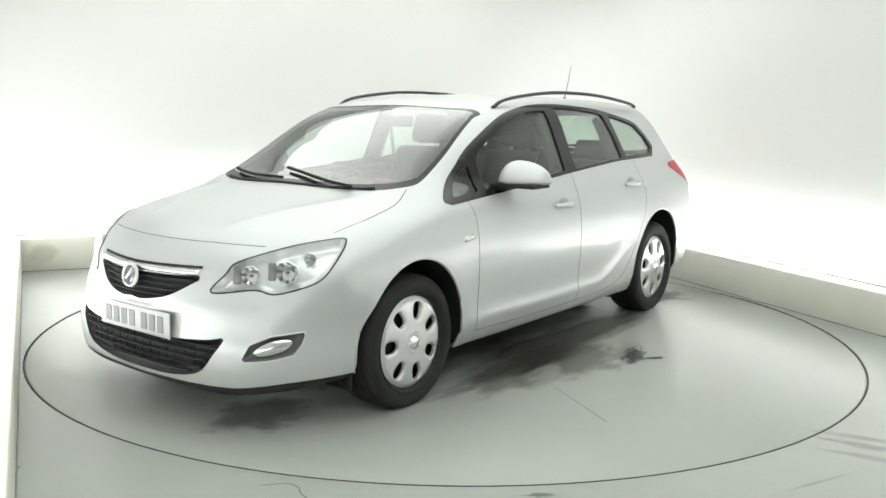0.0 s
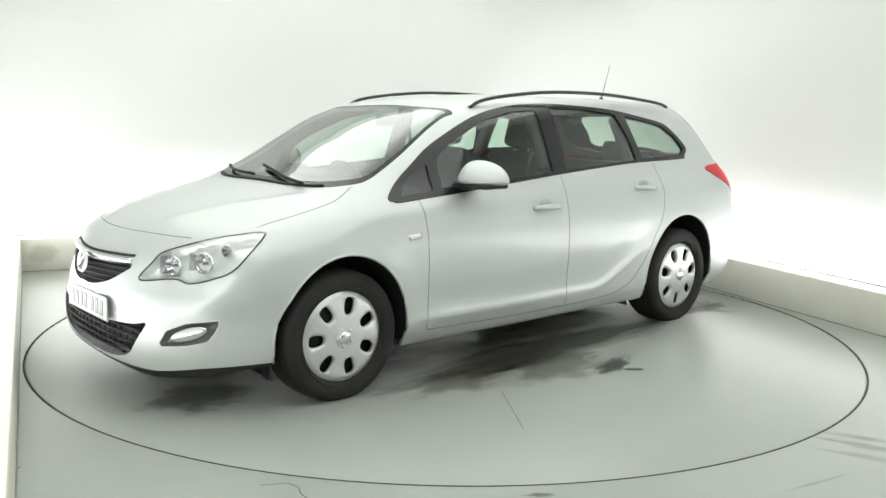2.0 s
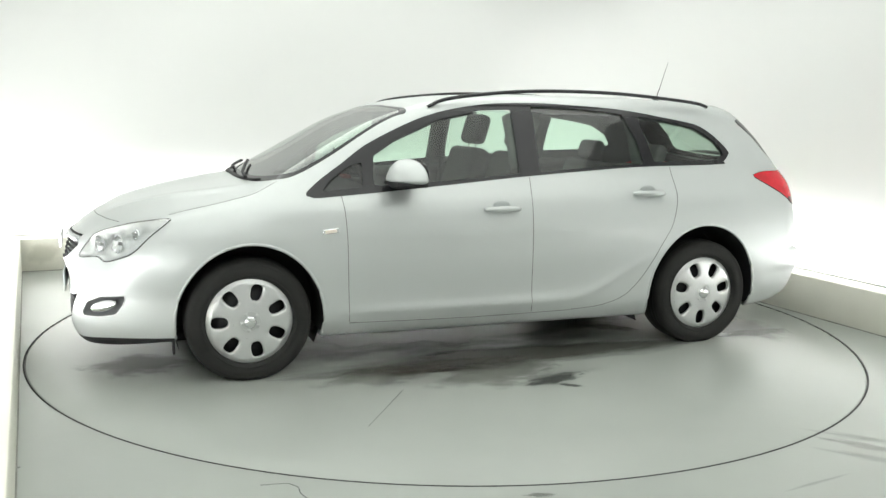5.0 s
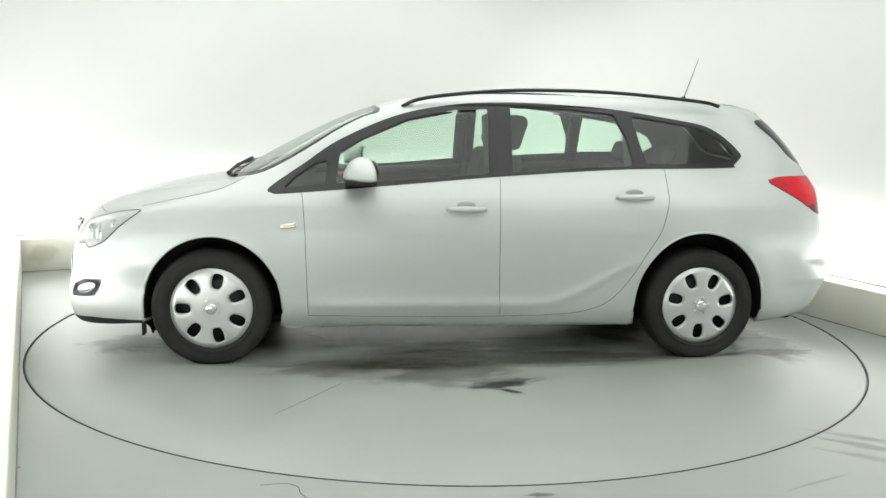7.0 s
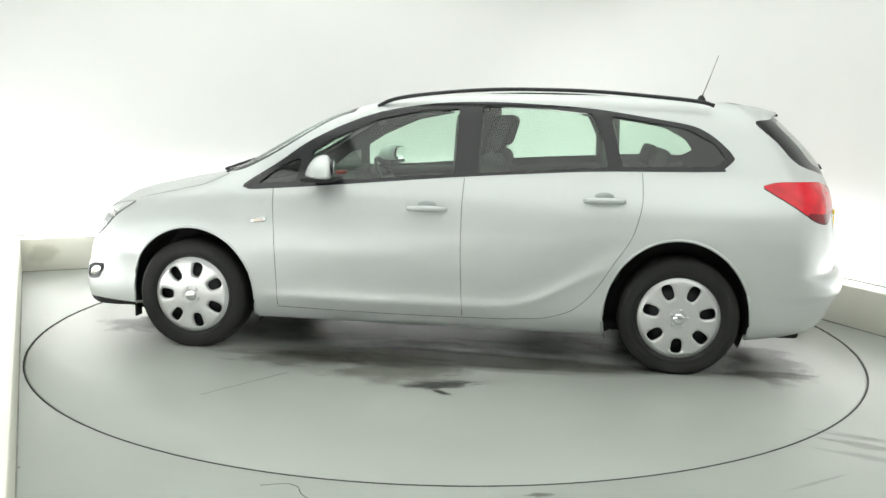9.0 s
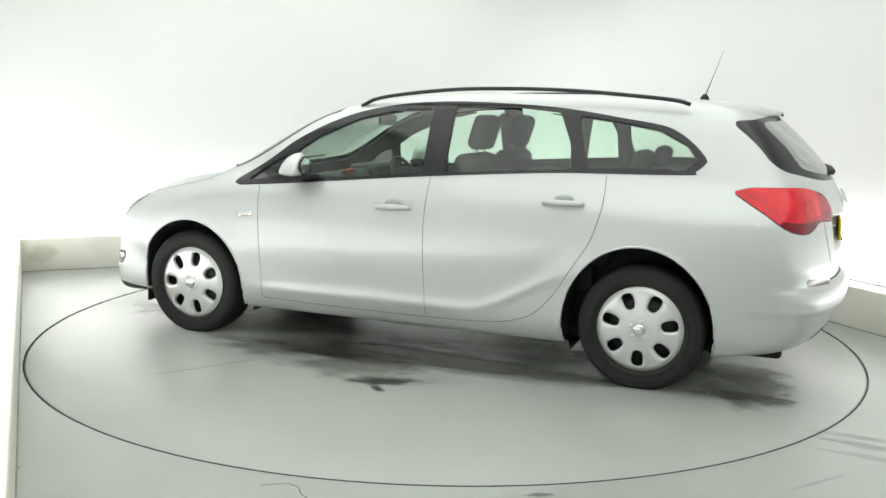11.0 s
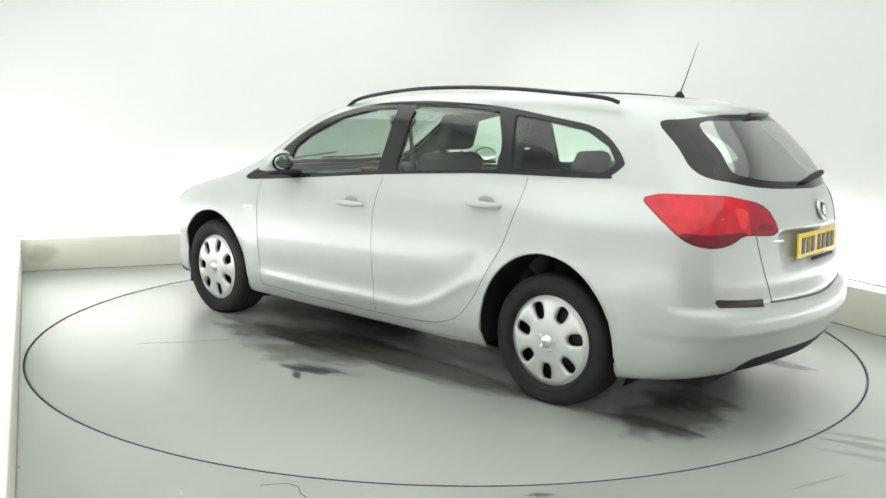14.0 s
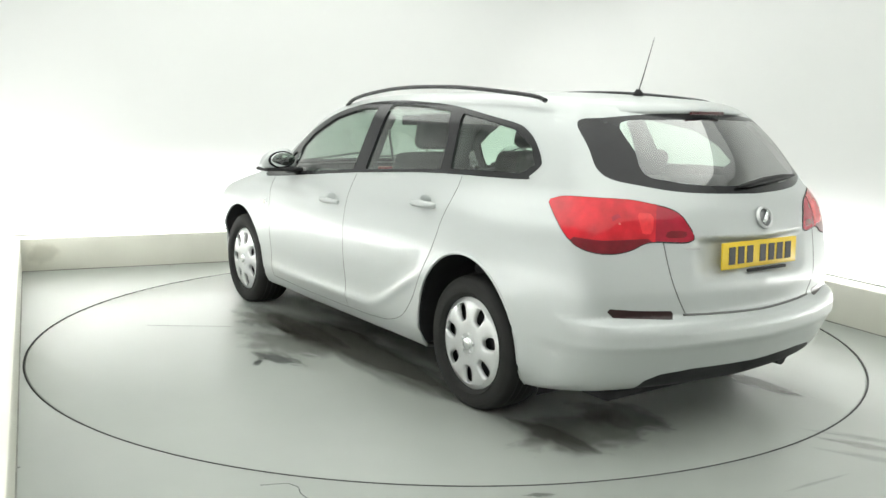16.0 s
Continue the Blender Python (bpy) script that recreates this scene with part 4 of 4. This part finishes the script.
def make_wheel(m):
    wheel = part("wheel", lathe([(0.0005, -0.02), (0.09, -0.02), (0.20, -0.035), (0.21, -0.17)], 48), STEEL, car, "black steel wheel with silver seven-hole cover")
    wheel.matrix_basis = m
    def pressed(bm):
        """Flattens what would reach below the turntable."""
        for v in bm.verts:
            p = m @ v.co
            if p.z < 0.0015:
                p.z = 0.0015
                v.co = m.inverted() @ p
        return bm

    part("tyre", pressed(lathe([(0.212, 0.004), (0.224, 0.020), (0.245, 0.028), (0.270, 0.030), (0.290, 0.025), (0.304, 0.013), (0.311, -0.004), (0.3145, -0.05), (0.315, -0.09), (0.3145, -0.13), (0.311, -0.172), (0.297, -0.197), (0.24, -0.204), (0.212, -0.18)], 96, closed=True)), RUBBER, wheel, "worn black tyre")
    for a in (-0.030, -0.065, -0.10, -0.135):
        part("tread_groove", pressed(lathe([(0.3157, a - 0.004), (0.3160, a), (0.3157, a + 0.004)], 96)), GAP, wheel)
    for r in (0.234, 0.282):
        part("sidewall_ridge", lathe([(r - 0.003, 0.0255), (r, 0.0305), (r + 0.003, 0.0255)], 72), RUBBER, wheel)
    part("wheel_cover", cover_mesh(), COVER, wheel, "silver plastic wheel cover with seven holes")
    cap = part("hub_cap", lathe([(0.0005, 0.042), (0.022, 0.041), (0.030, 0.036), (0.033, 0.026)], 32), CHROME, wheel, "raised hub cap")
    part("hub_ring", lathe([(0.046, 0.0275), (0.050, 0.0325), (0.055, 0.0275)], 40), COVER, wheel)
    for k in range(5):
        a = 2 * math.pi * k / 5 + 0.2
        part("bolt_cap", box(0.016, 0.010, 0.016, Matrix.Translation((0.043 * math.cos(a), 0.031, 0.043 * math.sin(a))), 0.004), COVER, wheel)
    return wheel


for cx, cz in ((1.338, 0.303), (-1.338, 0.303)):
    for s in (1, -1):
        turn = Matrix() if s > 0 else Matrix.Rotation(math.pi, 4, "Z")
        make_wheel(Matrix.Translation((cx, 0.828 * s, cz)) @ turn @ Matrix.Rotation(radians(20 if cx > 0 else 57), 4, "Y"))

for s in (1, -1):
    for cx, half, top in ((1.331, 0.366, 0.694), (-1.318, 0.378, 0.720)):
        bm = bmesh.new()
        outer = [(cx + (half + 0.004) * math.cos(a), 0.30 + (top + 0.004 - 0.30) * math.sin(a)) for a in np.linspace(-0.42, math.pi + 0.42, 37)]
        edge = surf_y(outer, s, -0.004)
        prev = None
        for (x, z), e in zip(outer, edge):
            col = [bm.verts.new(q) for q in (tuple(e), (x, 0.72 * s, z), (x, 0.50 * s, z), (cx, 0.50 * s, 0.30))]
            if prev:
                for i in range(3):
                    bm.faces.new((prev[i], col[i], col[i + 1], prev[i + 1])).smooth = i < 2
            prev = col
        bmesh.ops.remove_doubles(bm, verts=bm.verts[:], dist=0.0005)
        bmesh.ops.recalc_face_normals(bm, faces=bm.faces[:])
        well = part("wheel_well", bm, PLASTIC, car, "black plastic wheel arch liner")
        rim = [(cx + half * math.cos(a), 0.30 + (top - 0.30) * math.sin(a)) for a in np.linspace(-0.25, math.pi + 0.25, 45)]
        part("arch_lip", tube(surf_y(rim, s, -0.004), 0.008, 8), PAINT, car, "rolled silver wheel arch lip")

# underside: floor pan, sills, exhaust
part("floor_pan", box(3.9, 1.25, 0.05, Matrix.Translation((-0.05, 0, 0.195)), 0.02), PLASTIC, car, "dark underbody pan")
part("silencer", tube([(-2.12, -0.38, 0.245), (-1.95, -0.38, 0.245), (-1.75, -0.3, 0.25)], 0.032, 12), STEEL, car, "dark exhaust pipe")
for s in (1, -1):
    part("mud_flap", box(0.012, 0.07, 0.09, Matrix.Translation((1.70, 0.77 * s, 0.195)), 0.004), PLASTIC, car, "black rubber mud flap")


# cabin
def cushion(size, m, name, parent, mat=FABRIC, bevel=0.05, label=""):
    bm = box(*size, Matrix(), min(bevel, min(size) * 0.45), 4)
    bm.transform(m)
    return part(name, bm, mat, parent, label)


def front_seat(y):
    seat = cushion((0.50, 0.50, 0.16), Matrix.Translation((0.12, y, 0.46)), "front_seat", car, label="grey cloth front seat with headrest")
    lean = Matrix.Translation((-0.14, y, 0.55)) @ Matrix.Rotation(radians(-17), 4, "Y")
    cushion((0.13, 0.48, 0.62), lean @ Matrix.Translation((0, 0, 0.28)), "backrest", seat)
    cushion((0.095, 0.27, 0.20), lean @ Matrix.Translation((0.01, 0, 0.715)), "headrest", seat, bevel=0.04)
    for d in (-0.06, 0.06):
        part("headrest_post", tube([lean @ Vector((0, d, 0.55)), lean @ Vector((0, d, 0.66))], 0.006, 6), CHROME, seat)


front_seat(0.36)
front_seat(-0.36)
bench = cushion((0.48, 1.22, 0.16), Matrix.Translation((-0.80, 0, 0.50)), "rear_bench", car, label="grey cloth rear bench with headrests")
lean = Matrix.Translation((-1.05, 0, 0.56)) @ Matrix.Rotation(radians(-19), 4, "Y")
cushion((0.12, 1.22, 0.50), lean @ Matrix.Translation((0, 0, 0.24)), "backrest", bench)
for y in (-0.38, 0.38):
    cushion((0.085, 0.25, 0.13), lean @ Matrix.Translation((0, y, 0.575)), "headrest", bench, bevel=0.035)
dash = cushion((0.50, 1.30, 0.30), Matrix.Translation((0.88, 0, 0.79)) @ Matrix.Rotation(radians(8), 4, "Y"), "dashboard", car, DARK, 0.09, "dark grey moulded dashboard")
hoodlet = cushion((0.20, 0.34, 0.07), Matrix.Translation((0.72, -0.36, 0.955)), "instrument_hood", dash, DARK, 0.03)
part("red_tag", box(0.05, 0.11, 0.022, Matrix.Translation((0.67, 0.09, 0.962)), 0.006), material("red_plastic", (0.45, 0.03, 0.02), 0.4), dash, "small red tag on the dashboard")
wheel_m = Matrix.Translation((0.46, -0.36, 0.88)) @ Matrix.Rotation(radians(-62), 4, "Y")
sw = lathe([(0.172 + 0.014 * math.cos(a), 0.014 * math.sin(a)) for a in np.linspace(0, 2 * math.pi, 9)[:-1]], 40, "Z", closed=True)
sw.transform(wheel_m)
steering = part("steering_wheel", sw, DARK, car, "dark three-spoke steering wheel")
bm = box(0.09, 0.34, 0.03, wheel_m, 0.012)
part("spokes", bm, DARK, steering)
part("rear_view_mirror", box(0.03, 0.22, 0.065, Matrix.Translation((0.44, 0.0, 1.29)) @ Matrix.Rotation(radians(-8), 4, "Y"), 0.012, 3), DARK, car, "dark rear view mirror")
part("parcel_cover", box(0.62, 1.12, 0.02, Matrix.Translation((-1.60, 0, 0.985)), 0.006), DARK, car, "dark roll-out load cover")
for s in (1, -1):
    # pillars behind the panes, with belts
    for x0, x1, w in ((-0.16, -0.24, 0.10), (-0.96, -1.02, 0.10)):
        bm = bmesh.new()
        a = [Vector(q) for q in surf_y([(x0, 1.37), (x0, 1.25), (x0, 1.15), (x0, 1.06)], s, -0.065)]
        tube(a, 0.045, 8, bm)
        part("pillar_trim", bm, DARK, car, "dark grey pillar trim")
    part("door_card", tube([Vector(q) for q in surf_y([(x, 0.925 + 0.045 * (0.9 - x)) for x in np.linspace(0.75, -1.5, 18)], s, -0.045)], 0.035, 8), DARK, car, "dark grey door lining top")
for s in (1, -1):
    part("seat_belt", tube([Vector((-0.20, 0.60 * s, 1.24)), Vector((-0.18, 0.55 * s, 1.05)), Vector((-0.10, 0.58 * s, 0.62))], 0.016, 6, flat=0.3), DARK, car, "dark seat belt")


# ---- marks, wear and painted car shade on turntable and floor ----
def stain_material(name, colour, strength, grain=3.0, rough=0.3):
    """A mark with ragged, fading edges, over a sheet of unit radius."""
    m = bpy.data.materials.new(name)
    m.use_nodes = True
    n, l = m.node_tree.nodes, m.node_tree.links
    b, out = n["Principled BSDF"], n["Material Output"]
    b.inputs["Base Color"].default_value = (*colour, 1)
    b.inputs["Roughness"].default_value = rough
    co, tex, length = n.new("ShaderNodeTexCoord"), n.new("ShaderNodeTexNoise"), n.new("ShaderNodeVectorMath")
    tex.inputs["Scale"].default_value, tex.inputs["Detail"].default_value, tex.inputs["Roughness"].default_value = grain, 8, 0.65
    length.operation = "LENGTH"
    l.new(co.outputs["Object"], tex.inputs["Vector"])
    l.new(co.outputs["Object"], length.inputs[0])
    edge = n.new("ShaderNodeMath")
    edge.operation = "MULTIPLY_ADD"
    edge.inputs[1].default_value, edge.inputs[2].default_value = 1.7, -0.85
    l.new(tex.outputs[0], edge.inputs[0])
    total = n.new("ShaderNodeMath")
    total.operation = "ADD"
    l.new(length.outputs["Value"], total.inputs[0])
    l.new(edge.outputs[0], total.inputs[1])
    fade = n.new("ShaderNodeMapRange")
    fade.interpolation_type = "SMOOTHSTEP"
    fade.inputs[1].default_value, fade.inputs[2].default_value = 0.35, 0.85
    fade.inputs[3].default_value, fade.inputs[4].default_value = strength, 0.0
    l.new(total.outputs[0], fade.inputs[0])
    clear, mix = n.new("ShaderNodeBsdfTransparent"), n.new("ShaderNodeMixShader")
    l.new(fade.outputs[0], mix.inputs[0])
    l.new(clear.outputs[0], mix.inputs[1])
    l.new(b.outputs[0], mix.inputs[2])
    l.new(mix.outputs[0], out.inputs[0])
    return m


OIL = stain_material("oil_stain", (0.035, 0.037, 0.035), 0.72, 2.6, 0.25)
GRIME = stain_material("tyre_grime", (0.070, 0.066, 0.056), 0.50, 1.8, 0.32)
# deepens the car's shadow in colour, together with the brown dirt there
UNDER_SHADE = stain_material("grime_shade_under_car", (0.078, 0.075, 0.063), 0.60, 1.0, 0.31)
# damp floor, and also painted shade under the car's two ends
DAMP_SHADE = stain_material("damp_shade_patch", (0.11, 0.105, 0.088), 0.40, 1.6, 0.31)
# brown band: dirt plus the sill's shadow, painted into the floor colour
SILL_SHADE = stain_material("grime_shade_along_car", (0.070, 0.066, 0.055), 0.62, 0.9, 0.31)
FAINT = stain_material("faint_skid", (0.13, 0.13, 0.12), 0.2, 1.2, 0.35)
SCUFF = stain_material("pale_scuff", (0.42, 0.42, 0.40), 0.4, 1.4, 0.4)


def mark(name, parent, mat, a, b, width, lift=0.0015, label=""):
    """A thin mark stretched from a to b."""
    a, b = Vector((*a, 0)), Vector((*b, 0))
    d = b - a
    bm = bmesh.new()
    bmesh.ops.create_circle(bm, cap_ends=True, segments=32, radius=1.25)
    bmesh.ops.triangulate(bm, faces=bm.faces[:])
    ob = part(name, bm, mat, parent, label)
    ob.matrix_basis = (Matrix.Translation((a + b) / 2 + Vector((0, 0, lift))) @ Matrix.Rotation(math.atan2(d.y, d.x), 4, "Z")
                       @ Matrix.Diagonal((d.length / 2, width / 2, 1, 1)))
    return ob


mark("oil_stain", turntable, OIL, (0.12, 1.30), (-0.40, 1.15), 0.17, 0.0016, "dark oil stain on the turntable paint")
mark("oil_stain", turntable, OIL, (-0.10, 1.29), (-0.24, 1.40), 0.06, 0.0018, "dark oil stain on the turntable paint")
mark("grime_shade_patch", turntable, UNDER_SHADE, (1.85, 0.08), (-1.93, 0.08), 2.10, 0.0007, "broad patch of grime and painted shade under the car")
mark("damp_shade_patch", turntable, DAMP_SHADE, (0.62, 1.10), (-0.42, 0.98), 0.55, 0.0010, "dull damp patch under the car")
mark("damp_shade_patch", turntable, DAMP_SHADE, (1.15, 0.95), (0.2, 0.85), 0.40, 0.0012, "dull damp patch under the car")
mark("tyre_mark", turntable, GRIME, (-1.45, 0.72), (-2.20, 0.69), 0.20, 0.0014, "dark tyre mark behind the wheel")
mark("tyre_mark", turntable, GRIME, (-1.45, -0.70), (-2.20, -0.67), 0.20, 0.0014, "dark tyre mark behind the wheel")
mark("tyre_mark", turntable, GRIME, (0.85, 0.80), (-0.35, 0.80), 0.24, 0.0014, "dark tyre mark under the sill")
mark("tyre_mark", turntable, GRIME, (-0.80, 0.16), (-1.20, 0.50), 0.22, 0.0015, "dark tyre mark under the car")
mark("oil_stain", turntable, OIL, (-1.93, -0.64), (-2.07, -0.70), 0.05, 0.0016, "small dark spot on the turntable")
mark("grime_shade_patch", turntable, SILL_SHADE, (1.50, 0.76), (-1.75, 0.80), 0.60, 0.0009, "long brown patch of grime and painted shade beside the car")
# these three darken the floor for bumper shadow as well as dirt
mark("damp_shade_patch", turntable, DAMP_SHADE, (2.20, 0.25), (1.50, 0.45), 0.55, 0.0013, "dull patch of dirt and painted shade under the front of the car")
mark("grime_shade_patch", turntable, DAMP_SHADE, (-1.50, 0.60), (-2.18, 0.50), 0.85, 0.0010, "brown patch of grime and painted shade behind the rear wheel")
mark("damp_shade_patch", turntable, DAMP_SHADE, (-1.45, 0.30), (-2.15, 0.25), 0.45, 0.0011, "dull patch of dirt and painted shade behind the car")
mark("scuff", floor, SCUFF, (1.50, -1.80), (2.10, -2.15), 0.10, 0.0014, "pale scuff on the studio floor")
mark("skid_mark", floor, FAINT, (1.50, -1.72), (2.15, -2.04), 0.09, 0.0016, "faint grey skid mark on the floor")
mark("skid_mark", floor, FAINT, (1.45, -1.93), (2.10, -2.30), 0.09, 0.0016, "faint grey skid mark on the floor")
mark("skid_mark", floor, FAINT, (1.20, -2.45), (1.62, -2.22), 0.03, 0.0016, "faint grey skid mark on the floor")
mark("skid_mark", floor, GRIME, (0.27, -2.50), (0.43, -2.49), 0.05, 0.0016, "grey smudge beside the turntable")
mark("skid_mark", floor, OIL, (-2.40, 1.91), (-2.33, 1.96), 0.03, 0.0020, "dark speck by the kerb")
mark("skid_mark", floor, OIL, (-1.60, -2.36), (-1.585, -2.34), 0.02, 0.0020, "dark speck by the kerb")
CRACK = material("floor_crack", (0.10, 0.105, 0.10), 0.7, noise_scale=40, noise_amount=0.3)
part("floor_crack", tube([(-0.56, -2.44, -0.0005), (-0.52, -2.47, -0.0005), (-0.505, -2.52, -0.0005), (-0.46, -2.58, -0.0005)], 0.0022, 5), CRACK, floor, "fine crack in the floor paint")
part("floor_crack", tube([(-0.56, -2.44, -0.0005), (-0.60, -2.445, -0.0005), (-0.66, -2.46, -0.0005)], 0.0016, 5), CRACK, floor, "fine crack in the floor paint")
part("plate_joint", tube([(0.66, 1.17, -0.0006), (0.80, 1.38, -0.0006), (0.95, 1.60, -0.0006)], 0.0017, 5), CRACK, turntable, "faint joint in the turntable plates")
part("edge_gap", lathe([(DISC_R - 0.003, 0.0008), (DISC_R + 0.006, 0.0008), (DISC_R + 0.006, -0.03)], 160, "Z"), GAP, turntable, "dark gap round the turntable")
# joint where the kerb meets the floor
JOINT = material("kerb_joint", (0.24, 0.24, 0.215), 0.8, noise_scale=6, noise_amount=0.4)
for a, b in (((RIGHT - 0.002, FRONT), (RIGHT - 0.002, BACK)), ((LEFT, BACK - 0.002), (RIGHT, BACK - 0.002)), ((LEFT_NEAR + 0.002, FRONT), (LEFT + 0.002, BACK))):
    tagged(part("trim", tube([in_room(*a, 0.002), in_room(*b, 0.002)], 0.004, 6), JOINT, None), "dirty sealant joint at the foot of the kerb", "sealant", kind="structure")

# yellowed patch on the kerb in the far corner
YELLOW = stain_material("yellowed_paint", (0.63, 0.615, 0.49), 0.28, 0.6, 0.5)
patch = mark("kerb_stain", None, YELLOW, (0, 0), (0.30, 0), 0.30, 0.0, "yellowed patch of kerb paint")
patch.matrix_basis = Matrix.Translation(in_room(LEFT + 0.16, BACK - 0.003, 0.13)) @ TURN3 @ Matrix.Rotation(radians(90), 4, "X") @ Matrix.Diagonal((0.16, 0.13, 1, 1))
tagged(patch, "yellowed patch of kerb paint", "stain", kind="structure")


# ---- movement: the turntable turns and carries the car ----
TURN = [(0.0, 233.47), (0.5, 231.42), (1.0, 228.29), (1.5, 224.82), (2.0, 221.36), (2.5, 217.93), (3.0, 214.47), (3.5, 211.00), (4.0, 207.51), (6.5, 190.33), (7.0, 186.82), (7.5, 183.34), (8.0, 179.67), (8.5, 175.87), (9.0, 172.16), (11.5, 155.55), (12.0, 152.31), (12.5, 149.00), (13.0, 145.62), (13.5, 142.23), (14.0, 138.83), (14.5, 135.37), (15.0, 131.92), (15.5, 128.52), (16.0, 125.02)]


def motions():
    rows = [(t, pose(0, 0, 0, 0, 0, a)) for t, a in TURN]
    walk(turntable, rows)
    walk(car, [(t, m @ Matrix.Translation((0.001, -0.044, 0))) for t, m in rows])


motions()
